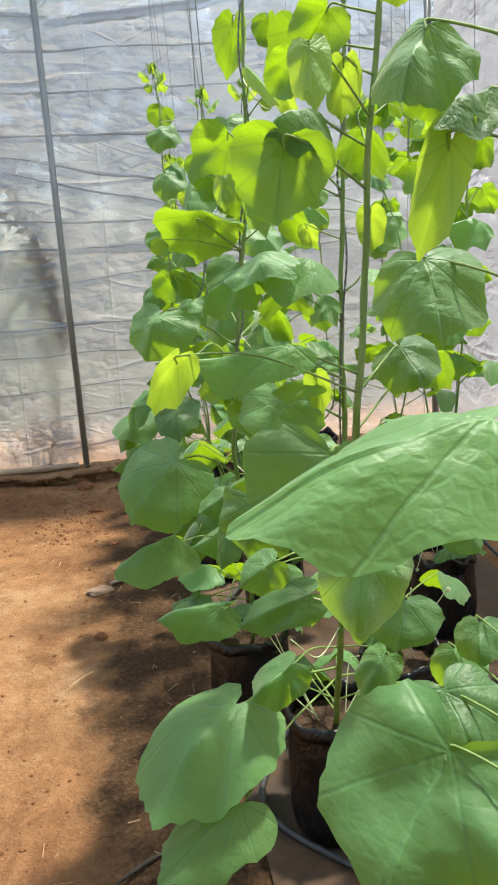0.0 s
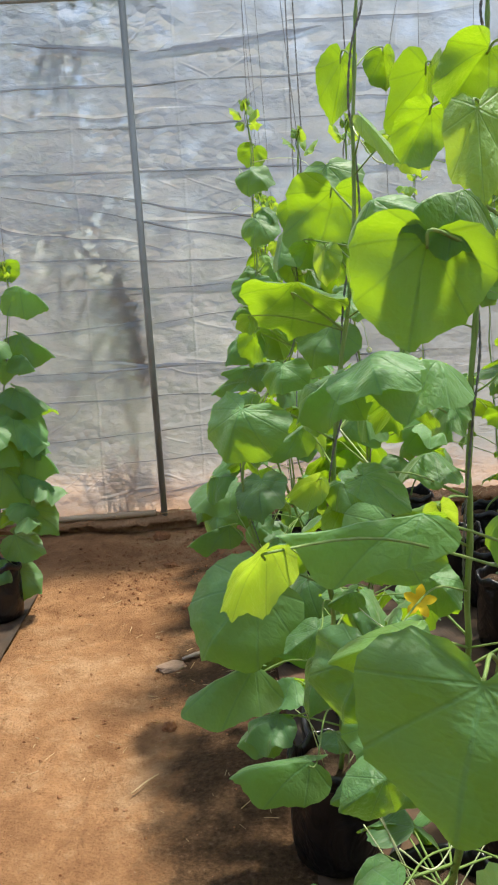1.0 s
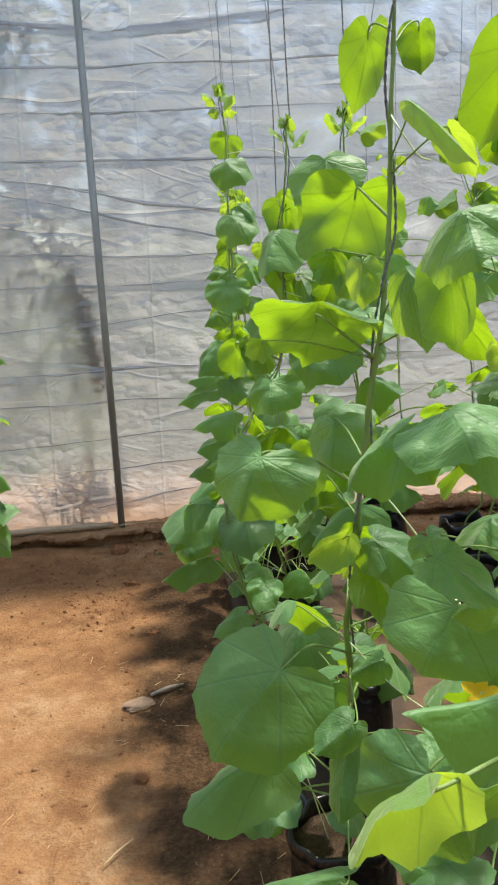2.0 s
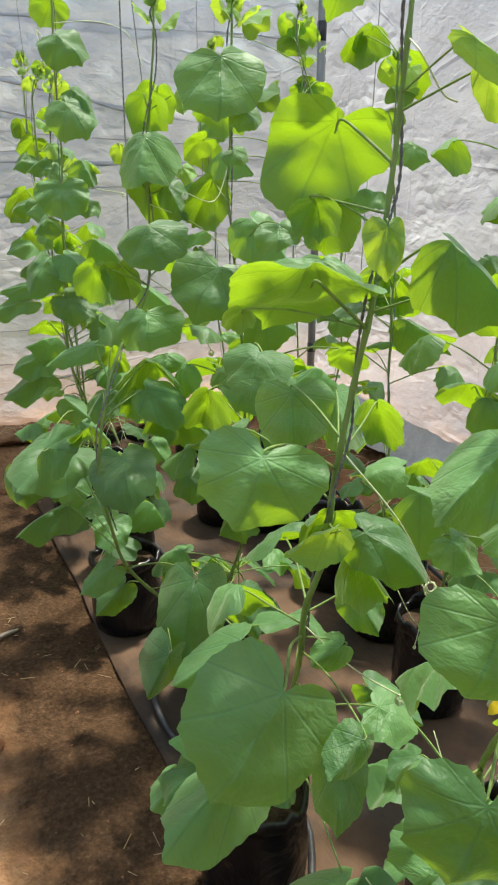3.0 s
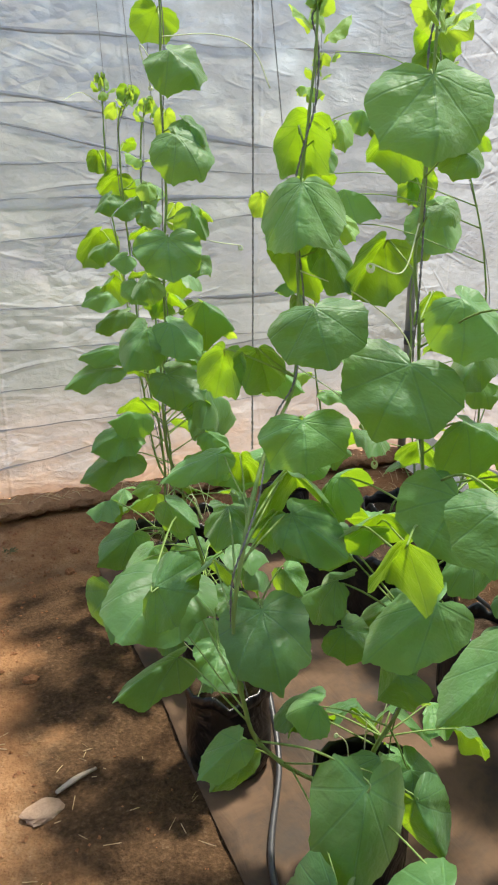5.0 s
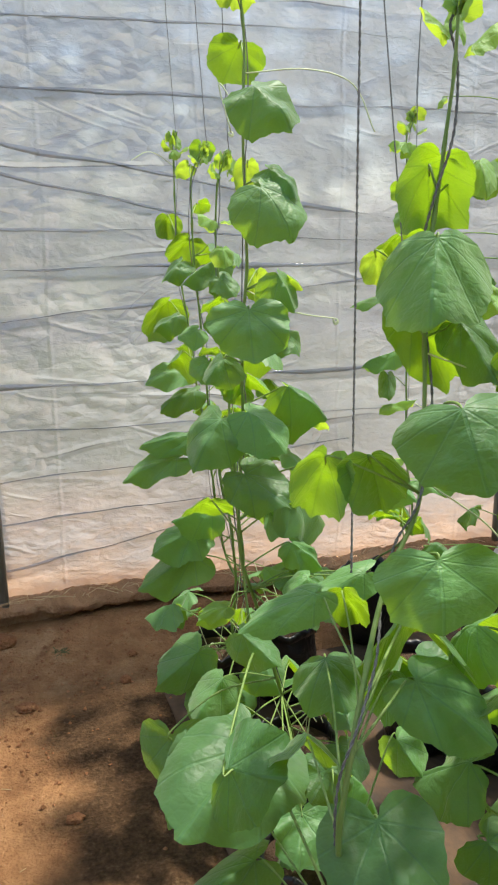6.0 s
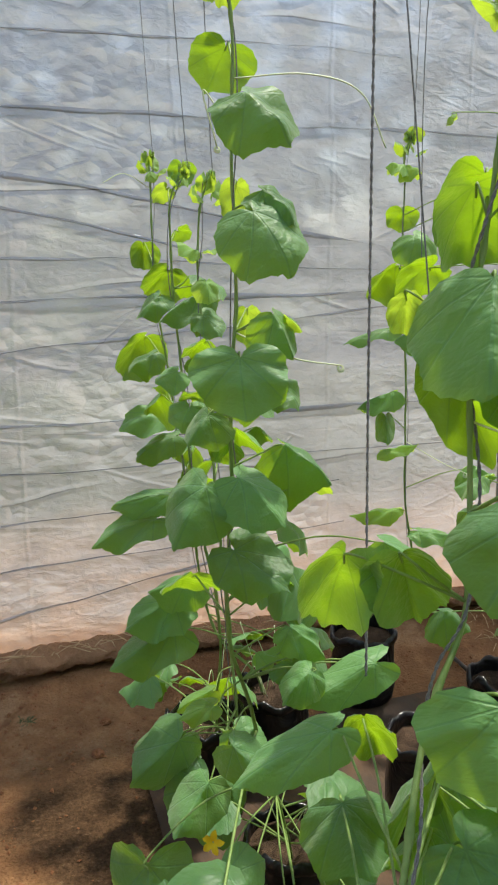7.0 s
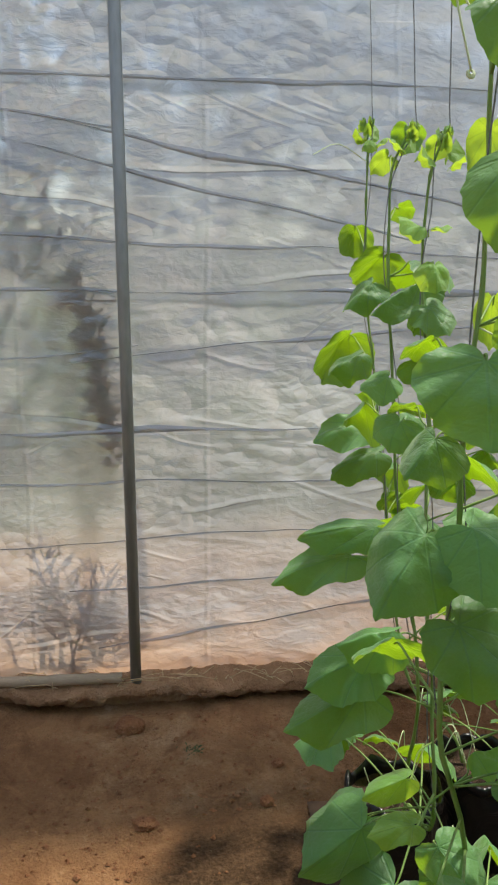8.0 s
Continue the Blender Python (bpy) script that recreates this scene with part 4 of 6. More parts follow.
p6 = vine([(-0.060, 1.420, 0.250), (-0.226, 1.220, 0.616), (-0.257, 1.130, 0.825), (-0.264, 1.090, 1.129), (-0.260, 1.080, 1.297), (-0.249, 1.080, 1.408), (-0.238, 1.080, 1.576), (-0.233, 1.080, 1.678), (-0.229, 1.080, 1.777)],
          "slender cucumber plant with a yellow star flower", 0.0056)
leaf(p6, -0.324, 0.960, 1.246, -0.133, -0.048, -0.023, 0.089, -12)
leaf(p6, -0.389, 0.990, 1.210, 0.013, 0.043, -0.045, 0.087, -3)
leaf(p6, -0.353, 0.950, 1.064, 0.023, 0.032, -0.080, 0.041, -19)
leaf(p6, -0.463, 0.960, 1.107, 0.065, -0.049, -0.045, 0.054, 43)
leaf(p6, -0.332, 0.970, 1.055, -0.097, -0.006, -0.023, 0.049, -33)
leaf(p6, -0.299, 1.060, 1.187, -0.018, -0.032, -0.051, 0.055, -11)
leaf(p6, -0.319, 1.100, 1.313, 0.012, 0.018, -0.043, 0.035, -18)
leaf(p6, -0.336, 1.120, 0.902, 0.054, -0.045, -0.043, 0.071, 47)
leaf(p6, -0.404, 1.100, 0.667, -0.044, -0.034, -0.058, 0.102, -34)
leaf(p6, -0.344, 1.020, 0.629, -0.163, -0.004, -0.046, 0.086, -48)
leaf(p6, -0.411, 1.030, 1.419, 0.017, 0.016, -0.106, 0.057, -14)
leaf(p6, -0.430, 0.930, 1.459, -0.004, -0.051, -0.057, 0.097, 24)
leaf(p6, -0.329, 1.020, 1.645, -0.024, 0.056, -0.115, 0.062, 57)
leaf(p6, -0.450, 1.000, 1.246, -0.090, -0.009, -0.064, 0.077, -38)
leaf(p6, -0.440, 0.950, 1.265, -0.007, -0.081, -0.038, 0.116, 13)
leaf(p6, -0.308, 1.100, 1.095, -0.061, -0.033, -0.023, 0.104, -9)
leaf(p6, -0.384, 1.050, 1.017, -0.052, -0.017, -0.095, 0.157, -35)
leaf(p6, -0.440, 0.980, 0.850, -0.058, -0.012, -0.112, 0.156, -43)
leaf(p6, -0.422, 0.850, 0.951, -0.047, -0.041, -0.087, 0.064, -9)
leaf(p6, -0.213, 1.600, 0.495, 0.084, -0.095, -0.067, 0.071, 50)
leaf(p6, -0.401, 1.150, 1.065, 0.027, -0.033, -0.040, 0.055, 39)
p4 = vine([(-0.410, 1.620, 0.250), (-0.414, 1.520, 0.457), (-0.444, 1.420, 0.769), (-0.441, 1.370, 0.936), (-0.427, 1.360, 1.072), (-0.419, 1.350, 1.192), (-0.394, 1.340, 1.351), (-0.381, 1.340, 1.457), (-0.383, 1.330, 1.613), (-0.373, 1.330, 1.748), (-0.368, 1.330, 1.825)],
          "tall cucumber plant with broad leaves in a black bag", 0.0056)
leaf(p4, -0.399, 1.430, 1.544, -0.031, 0.065, -0.149, 0.149, 45)
leaf(p4, -0.400, 1.450, 1.431, -0.000, 0.032, -0.080, 0.074, 21)
leaf(p4, -0.496, 1.300, 1.362, 0.008, 0.146, -0.117, 0.170, 11)
leaf(p4, -0.372, 1.450, 1.771, -0.019, 0.037, -0.127, 0.066, 48)
leaf(p4, -0.303, 1.440, 1.765, 0.009, 0.023, -0.069, 0.053, 4)
leaf(p4, -0.396, 1.220, 1.616, 0.031, -0.144, -0.096, 0.022, 24)
leaf(p4, -0.336, 1.240, 1.584, 0.045, 0.009, -0.065, 0.044, -43)
leaf(p4, -0.411, 1.200, 1.410, 0.047, -0.083, -0.076, 0.076, 43)
leaf(p4, -0.330, 1.220, 1.354, 0.057, 0.017, -0.092, 0.061, -38)
leaf(p4, -0.447, 1.245, 1.422, -0.006, -0.008, -0.068, 0.044, -14)
leaf(p4, -0.445, 1.290, 1.022, 0.074, -0.081, -0.046, 0.078, 40)
leaf(p4, -0.442, 1.300, 0.977, 0.072, 0.019, -0.098, 0.057, -46)
leaf(p4, -0.463, 1.280, 1.031, -0.053, 0.053, -0.063, 0.050, 57)
leaf(p4, -0.587, 1.250, 1.174, -0.040, -0.015, -0.100, 0.146, -38)
leaf(p4, -0.442, 1.480, 1.171, -0.006, -0.030, -0.101, 0.110, 18)
leaf(p4, -0.362, 1.540, 1.337, -0.057, -0.047, -0.041, 0.124, -9)
leaf(p4, -0.327, 1.550, 1.135, -0.027, -0.082, -0.082, 0.065, 12)
leaf(p4, -0.453, 1.600, 1.067, -0.106, -0.007, -0.064, 0.065, -41)
leaf(p4, -0.377, 1.400, 0.856, 0.023, -0.060, -0.051, 0.066, 43)
leaf(p4, -0.569, 1.200, 0.886, -0.129, -0.038, -0.117, 0.180, -48)
leaf(p4, -0.576, 1.300, 0.671, -0.163, -0.066, -0.034, 0.116, -23)
leaf(p4, -0.498, 1.140, 0.574, -0.159, -0.010, -0.013, 0.086, -25)
leaf(p4, -0.490, 1.220, 0.742, -0.032, -0.071, -0.092, 0.071, 6)
leaf(p4, -0.491, 1.150, 0.810, -0.065, -0.020, -0.039, 0.052, -48)
leaf(p4, -0.428, 1.360, 1.017, -0.019, 0.041, -0.080, 0.069, 30)
leaf(p4, -0.396, 1.360, 0.783, -0.058, 0.002, -0.030, 0.052, -50)
leaf(p4, -0.567, 1.360, 1.309, -0.016, 0.024, -0.030, 0.036, 53)
leaf(p4, -0.461, 1.400, 1.439, 0.027, 0.014, -0.055, 0.063, -28)
leaf(p4, -0.439, 1.350, 0.995, -0.009, 0.057, -0.085, 0.039, 41)
leaf(p4, -0.336, 1.420, 1.150, 0.040, 0.025, -0.086, 0.063, -29)
p3 = vine([(-0.240, 2.270, 0.250), (-0.236, 2.241, 0.359), (-0.218, 2.125, 0.643), (-0.228, 2.132, 0.801), (-0.230, 2.136, 1.001), (-0.250, 2.150, 1.246), (-0.260, 2.156, 1.391), (-0.252, 2.155, 1.632), (-0.251, 2.156, 1.770)],
          "cucumber plant with a dense budding top on a string")
leaf(p3, -0.191, 2.257, 1.732, 0.068, -0.009, 0.029, 0.050, -44)
leaf(p3, -0.320, 2.060, 1.669, -0.011, -0.056, -0.138, 0.161, 5)
leaf(p3, -0.216, 2.254, 1.584, -0.050, 0.057, -0.054, 0.105, 42)
leaf(p3, -0.278, 2.037, 1.559, 0.014, -0.028, -0.039, 0.061, 29)
leaf(p3, -0.252, 2.251, 1.423, -0.029, 0.057, -0.118, 0.087, 45)
leaf(p3, -0.306, 2.065, 1.261, -0.078, -0.020, -0.120, 0.172, -34)
leaf(p3, -0.270, 2.046, 1.355, 0.053, -0.078, -0.082, 0.108, 35)
leaf(p3, -0.168, 2.242, 1.326, -0.006, 0.026, -0.069, 0.059, 30)
leaf(p3, -0.234, 2.014, 1.051, -0.077, -0.012, -0.100, 0.171, -37)
leaf(p3, -0.239, 2.017, 0.858, -0.147, 0.008, -0.095, 0.123, -36)
leaf(p3, -0.235, 2.228, 0.914, -0.071, 0.078, -0.107, 0.104, 48)
leaf(p3, -0.241, 2.051, 1.153, 0.058, -0.070, -0.044, 0.096, 32)
leaf(p3, -0.179, 2.239, 1.051, 0.018, 0.007, -0.056, 0.073, -29)
leaf(p3, -0.376, 2.154, 0.754, 0.041, -0.052, -0.048, 0.083, 37)
leaf(p3, -0.118, 1.833, 1.106, -0.031, 0.035, -0.050, 0.086, 49)
leaf(p3, -0.171, 2.276, 0.877, -0.069, 0.101, -0.059, 0.113, 44)
leaf(p3, -0.192, 2.205, 0.724, -0.104, 0.060, -0.078, 0.125, -39)
leaf(p3, -0.247, 2.117, 0.651, -0.045, 0.020, -0.070, 0.111, -45)
leaf(p3, -0.294, 2.333, 0.681, 0.044, -0.023, -0.044, 0.065, -38)
leaf(p3, -0.284, 2.511, 0.806, 0.077, -0.093, -0.082, 0.125, 39)
leaf(p3, -0.293, 2.517, 0.804, -0.041, 0.051, -0.081, 0.079, 51)
leaf(p3, -0.302, 2.044, 1.482, 0.015, -0.024, -0.029, 0.061, 23)
leaf(p3, -0.345, 1.790, 1.144, -0.049, -0.053, -0.083, 0.123, -12)
leaf(p3, -0.408, 1.900, 1.048, 0.010, 0.053, -0.112, 0.090, 11)
leaf(p3, -0.314, 1.800, 1.364, -0.008, -0.037, -0.052, 0.082, 13)
p2 = vine([(-0.280, 2.250, 0.250), (-0.497, 2.200, 0.485), (-0.574, 2.140, 0.718), (-0.574, 2.130, 0.907), (-0.536, 2.170, 1.008), (-0.462, 2.250, 1.094), (-0.409, 2.290, 1.178), (-0.386, 2.330, 1.357), (-0.385, 2.330, 1.499), (-0.374, 2.330, 1.610), (-0.362, 2.330, 1.729), (-0.360, 2.330, 1.779)],
          "bushy cucumber plant with drooping leaves in a black bag")
leaf(p2, -0.424, 1.940, 0.632, -0.083, -0.095, -0.170, 0.149, -16)
leaf(p2, -0.332, 1.960, 0.535, 0.034, -0.057, -0.104, 0.096, 51)
leaf(p2, -0.374, 1.750, 0.557, -0.172, -0.002, -0.079, 0.103, -39)
leaf(p2, -0.514, 1.850, 0.505, -0.066, -0.006, -0.105, 0.088, -61)
leaf(p2, -0.484, 2.300, 0.412, -0.095, -0.022, -0.068, 0.076, -46)
leaf(p2, -0.333, 2.400, 1.621, 0.009, 0.047, -0.099, 0.090, 16)
leaf(p2, -0.279, 2.400, 1.606, -0.006, -0.039, -0.053, 0.036, 17)
leaf(p2, -0.407, 2.270, 1.522, -0.043, -0.057, -0.112, 0.127, -8)
leaf(p2, -0.399, 2.360, 1.425, 0.070, 0.018, -0.131, 0.082, -45)
leaf(p2, -0.345, 2.330, 1.409, 0.020, -0.066, -0.082, 0.067, 39)
leaf(p2, -0.450, 2.140, 1.340, -0.001, -0.064, -0.090, 0.137, 24)
leaf(p2, -0.512, 2.340, 1.238, -0.013, 0.048, -0.109, 0.076, 35)
leaf(p2, -0.468, 2.320, 1.239, 0.031, 0.027, -0.102, 0.082, -23)
leaf(p2, -0.449, 2.170, 1.154, -0.008, -0.051, -0.084, 0.142, 17)
leaf(p2, -0.451, 2.240, 0.956, 0.076, -0.101, -0.061, 0.098, 42)
leaf(p2, -0.444, 2.270, 0.945, -0.016, 0.057, -0.094, 0.052, 37)
leaf(p2, -0.570, 2.450, 0.756, -0.155, -0.122, -0.077, 0.195, -14)
leaf(p2, -0.527, 2.160, 0.838, -0.019, -0.135, -0.091, 0.136, 10)
leaf(p2, -0.605, 2.320, 0.651, -0.150, -0.026, -0.051, 0.080, -30)
leaf(p2, -0.532, 2.200, 0.525, -0.103, -0.015, -0.056, 0.070, -37)
leaf(p2, -0.398, 2.360, 0.775, 0.026, -0.051, -0.049, 0.063, 41)
leaf(p2, -0.664, 2.500, 0.732, -0.064, -0.052, -0.113, 0.068, -32)
leaf(p2, -0.295, 2.360, 1.439, 0.017, -0.036, -0.033, 0.043, 42)
leaf(p2, -0.330, 2.400, 0.986, -0.013, -0.030, -0.046, 0.087, 4)
leaf(p2, -0.486, 2.380, 0.729, -0.042, -0.025, -0.046, 0.079, -27)
leaf(p2, -0.387, 2.340, 1.600, 0.029, 0.037, -0.094, 0.087, -18)
leaf(p2, -0.436, 2.380, 1.490, 0.012, 0.021, -0.052, 0.038, -4)
leaf(p2, -0.519, 2.320, 1.048, -0.132, -0.007, -0.040, 0.056, -31)
leaf(p2, -0.485, 2.360, 1.027, 0.032, 0.028, -0.082, 0.056, -23)
leaf(p2, -0.503, 2.380, 0.921, -0.006, -0.081, -0.053, 0.102, 12)
p1 = vine([(-0.300, 3.050, 0.250), (-0.337, 3.014, 0.408), (-0.485, 2.869, 0.888), (-0.480, 2.870, 1.058), (-0.475, 2.871, 1.208), (-0.466, 2.872, 1.471), (-0.466, 2.876, 1.705), (-0.466, 2.879, 1.888), (-0.476, 2.884, 1.980)],
          "tallest cucumber plant climbing a string near the film wall")
leaf(p1, -0.484, 2.884, 1.919, -0.029, 0.007, -0.006, 0.038, 10)
leaf(p1, -0.455, 2.971, 1.929, 0.042, 0.004, -0.011, 0.037, -19)
leaf(p1, -0.439, 2.968, 1.858, -0.025, 0.035, -0.072, 0.103, 43)
leaf(p1, -0.485, 2.804, 1.752, 0.055, -0.060, -0.084, 0.118, 33)
leaf(p1, -0.432, 2.963, 1.647, 0.002, 0.024, -0.075, 0.045, 10)
leaf(p1, -0.472, 2.811, 1.594, 0.058, -0.066, -0.094, 0.118, 38)
leaf(p1, -0.449, 2.822, 1.621, 0.053, -0.048, -0.049, 0.068, 33)
leaf(p1, -0.420, 2.951, 1.441, 0.007, 0.020, -0.070, 0.046, -3)
leaf(p1, -0.425, 2.827, 1.444, 0.027, -0.041, -0.073, 0.064, 28)
leaf(p1, -0.395, 2.851, 1.432, 0.033, 0.004, -0.028, 0.044, -38)
leaf(p1, -0.489, 2.781, 1.394, -0.010, -0.041, -0.107, 0.132, 2)
leaf(p1, -0.407, 2.851, 1.230, 0.069, -0.065, -0.069, 0.094, 36)
leaf(p1, -0.352, 2.834, 1.156, 0.042, 0.003, -0.028, 0.036, -38)
leaf(p1, -0.527, 2.801, 1.298, -0.037, -0.015, -0.056, 0.071, -35)
leaf(p1, -0.525, 2.809, 1.191, -0.066, -0.029, -0.104, 0.111, -37)
leaf(p1, -0.503, 2.795, 1.199, 0.066, -0.064, -0.074, 0.094, 33)
leaf(p1, -0.513, 2.797, 1.084, 0.076, -0.069, -0.072, 0.104, 39)
leaf(p1, -0.398, 2.843, 0.908, 0.056, -0.049, -0.049, 0.062, 36)
leaf(p1, -0.430, 2.917, 0.813, 0.065, 0.001, 0.008, 0.042, -40)
leaf(p1, -0.387, 2.839, 0.842, 0.021, -0.030, -0.052, 0.077, 31)
leaf(p1, -0.252, 2.798, 0.834, -0.117, -0.005, -0.038, 0.073, -33)
leaf(p1, -0.522, 2.809, 0.795, -0.068, -0.003, -0.009, 0.039, -33)
leaf(p1, -0.476, 2.963, 1.108, -0.005, 0.017, -0.057, 0.068, 26)
leaf(p1, -0.417, 2.929, 1.091, 0.033, 0.003, -0.035, 0.057, -40)
leaf(p1, -0.396, 2.885, 0.976, 0.026, 0.009, -0.059, 0.058, -36)
leaf(p1, -0.454, 2.962, 1.209, -0.010, 0.017, -0.043, 0.057, 38)
leaf(p1, -0.663, 2.752, 0.594, -0.008, -0.028, -0.124, 0.124, 4)
leaf(p1, -0.548, 2.753, 0.523, 0.064, -0.047, -0.031, 0.110, 49)
leaf(p1, -0.678, 2.327, 0.805, 0.071, -0.064, -0.007, 0.137, 50)
leaf(p1, -0.552, 2.680, 0.814, 0.062, -0.066, -0.054, 0.064, 41)
leaf(p1, -0.240, 2.750, 0.862, -0.155, 0.009, -0.066, 0.077, -40)
leaf(p1, -0.367, 2.900, 0.834, 0.055, -0.059, -0.051, 0.063, 47)
leaf(p1, -0.503, 2.920, 0.588, -0.090, -0.051, -0.073, 0.093, -30)
leaf(p1, -0.462, 2.950, 0.661, 0.051, -0.054, -0.053, 0.075, 45)
leaf(p1, -0.328, 2.650, 1.118, 0.068, -0.086, -0.045, 0.064, 40)
leaf(p1, -0.374, 2.750, 0.868, -0.065, -0.016, -0.040, 0.063, -35)
q1 = vine([(-0.130, 3.720, 0.250), (-0.153, 3.747, 0.315), (-0.244, 3.857, 0.426), (-0.295, 3.873, 0.769), (-0.334, 3.886, 1.092), (-0.364, 3.896, 1.330), (-0.378, 3.902, 1.558), (-0.377, 3.906, 1.784)],
          "young cucumber plant with small leaves near the film wall")
leaf(q1, -0.376, 4.023, 1.568, 0.000, 0.026, -0.080, 0.077, 8)
leaf(q1, -0.372, 4.007, 1.308, -0.070, 0.063, -0.133, 0.121, 41)
leaf(q1, -0.394, 3.785, 1.274, -0.084, -0.018, -0.050, 0.077, -36)
leaf(q1, -0.355, 3.774, 1.125, -0.155, -0.028, -0.059, 0.097, -36)
leaf(q1, -0.342, 3.767, 1.047, -0.136, -0.023, -0.047, 0.078, -36)
leaf(q1, -0.398, 3.788, 1.736, -0.016, -0.009, -0.027, 0.031, -24)
leaf(q1, -0.331, 4.008, 1.153, -0.029, 0.018, -0.023, 0.062, 38)
leaf(q1, -0.253, 3.962, 0.965, -0.059, 0.036, -0.038, 0.094, 38)
leaf(q1, -0.256, 3.949, 0.894, -0.036, 0.028, -0.055, 0.094, 42)
q2 = vine([(-0.310, 3.590, 0.250), (-0.313, 3.569, 0.351), (-0.324, 3.483, 0.603), (-0.373, 3.500, 0.938), (-0.399, 3.511, 1.222), (-0.412, 3.518, 1.448), (-0.414, 3.521, 1.636), (-0.383, 3.514, 1.715)],
          "thin young cucumber plant with small bright leaves")
leaf(q2, -0.389, 3.628, 1.685, -0.035, 0.026, -0.035, 0.050, 45)
leaf(q2, -0.354, 3.631, 1.745, -0.006, 0.020, -0.054, 0.063, 19)
leaf(q2, -0.388, 3.621, 1.500, -0.050, 0.044, -0.077, 0.105, 44)
leaf(q2, -0.455, 3.436, 1.445, -0.059, -0.017, -0.058, 0.065, -35)
leaf(q2, -0.367, 3.384, 1.451, -0.112, -0.021, -0.068, 0.079, -36)
leaf(q2, -0.407, 3.391, 1.199, -0.036, -0.017, -0.057, 0.095, -33)
leaf(q2, -0.374, 3.634, 1.585, 0.035, 0.004, -0.023, 0.053, -46)
leaf(q2, -0.425, 3.404, 1.274, -0.059, -0.011, -0.036, 0.071, -36)
leaf(q2, -0.317, 3.588, 1.115, 0.046, 0.010, -0.062, 0.079, -42)
q3 = vine([(-0.330, 3.540, 0.250), (-0.332, 3.493, 0.310), (-0.339, 3.305, 0.401), (-0.350, 3.311, 0.652), (-0.370, 3.321, 0.918), (-0.382, 3.329, 1.222), (-0.398, 3.338, 1.456), (-0.396, 3.340, 1.604), (-0.378, 3.336, 1.679)],
          "small-leaved cucumber plant crowding the last bag")
leaf(q3, -0.346, 3.450, 1.698, 0.001, 0.015, -0.045, 0.042, 7)
leaf(q3, -0.393, 3.338, 1.530, -0.050, 0.014, 0.018, 0.039, 0)
leaf(q3, -0.387, 3.336, 1.533, 0.031, -0.009, -0.006, 0.027, -10)
leaf(q3, -0.417, 3.219, 1.479, 0.001, -0.021, -0.049, 0.048, 8)
leaf(q3, -0.431, 3.222, 1.414, 0.035, -0.035, -0.046, 0.064, 35)
leaf(q3, -0.350, 3.446, 1.396, -0.026, 0.026, -0.052, 0.061, 41)
leaf(q3, -0.370, 3.451, 1.300, 0.016, 0.012, -0.052, 0.073, -28)
leaf(q3, -0.270, 3.348, 1.145, 0.029, 0.007, -0.042, 0.060, -38)
leaf(q3, -0.483, 3.200, 0.504, -0.135, -0.020, -0.090, 0.106, -53)
leaf(q3, -0.438, 3.120, 0.644, -0.087, -0.006, -0.029, 0.049, -42)
leaf(q3, -0.457, 3.271, 1.027, -0.156, -0.008, -0.012, 0.064, -37)
leaf(q3, -0.497, 3.282, 0.979, -0.161, -0.012, -0.043, 0.081, -36)
leaf(q3, -0.436, 3.222, 0.856, -0.116, -0.007, -0.026, 0.084, -33)
leaf(q3, -0.468, 3.270, 0.795, -0.132, -0.012, -0.058, 0.121, -36)
leaf(q3, -0.464, 3.269, 0.727, -0.170, -0.013, -0.064, 0.115, -43)
leaf(q3, -0.471, 3.266, 0.473, -0.129, -0.016, -0.086, 0.122, -43)
leaf(q3, -0.501, 3.231, 0.471, 0.019, -0.036, -0.073, 0.085, 34)
leaf(q3, -0.431, 3.176, 0.412, -0.090, -0.026, -0.121, 0.170, -43)
leaf(q3, -0.358, 3.145, 0.466, 0.032, -0.043, -0.078, 0.111, 25)
r1 = vine([(0.330, 3.980, 0.250), (0.341, 3.937, 0.332), (0.385, 3.765, 0.510), (0.364, 3.780, 0.781), (0.358, 3.787, 1.078), (0.346, 3.798, 1.394), (0.338, 3.806, 1.742), (0.358, 3.797, 1.845)],
          "sparse cucumber plant near the end wall")
leaf(r1, 0.286, 3.699, 1.754, -0.056, 0.008, -0.001, 0.048, -11)
leaf(r1, 0.288, 3.705, 1.756, 0.030, -0.037, -0.024, 0.051, 12)
leaf(r1, 0.418, 3.894, 1.886, 0.002, 0.015, -0.042, 0.047, 11)
leaf(r1, 0.394, 3.911, 1.662, 0.011, 0.022, -0.077, 0.090, 2)
leaf(r1, 0.306, 3.706, 1.580, 0.036, -0.067, -0.093, 0.113, 35)
leaf(r1, 0.395, 3.903, 1.500, -0.067, 0.091, -0.115, 0.123, 45)
leaf(r1, 0.290, 3.722, 1.322, -0.163, 0.019, -0.052, 0.066, -18)
leaf(r1, 0.287, 3.705, 1.142, -0.122, 0.013, -0.048, 0.059, -19)
leaf(r1, 0.233, 3.719, 0.958, 0.080, -0.089, 0.031, 0.049, 15)
leaf(r1, 0.305, 3.695, 0.785, -0.157, 0.022, -0.024, 0.050, -18)
leaf(r1, 0.251, 3.713, 1.075, -0.008, -0.036, -0.090, 0.052, 7)
leaf(r1, 0.500, 3.721, 1.637, 0.108, -0.010, 0.066, 0.081, -48)
leaf(r1, 0.477, 3.734, 1.698, 0.047, -0.063, -0.062, 0.091, 30)
leaf(r1, 0.511, 3.705, 0.890, 0.064, -0.072, -0.030, 0.082, 15)
leaf(r1, 0.376, 3.772, 0.681, 0.118, -0.125, -0.008, 0.073, 18)
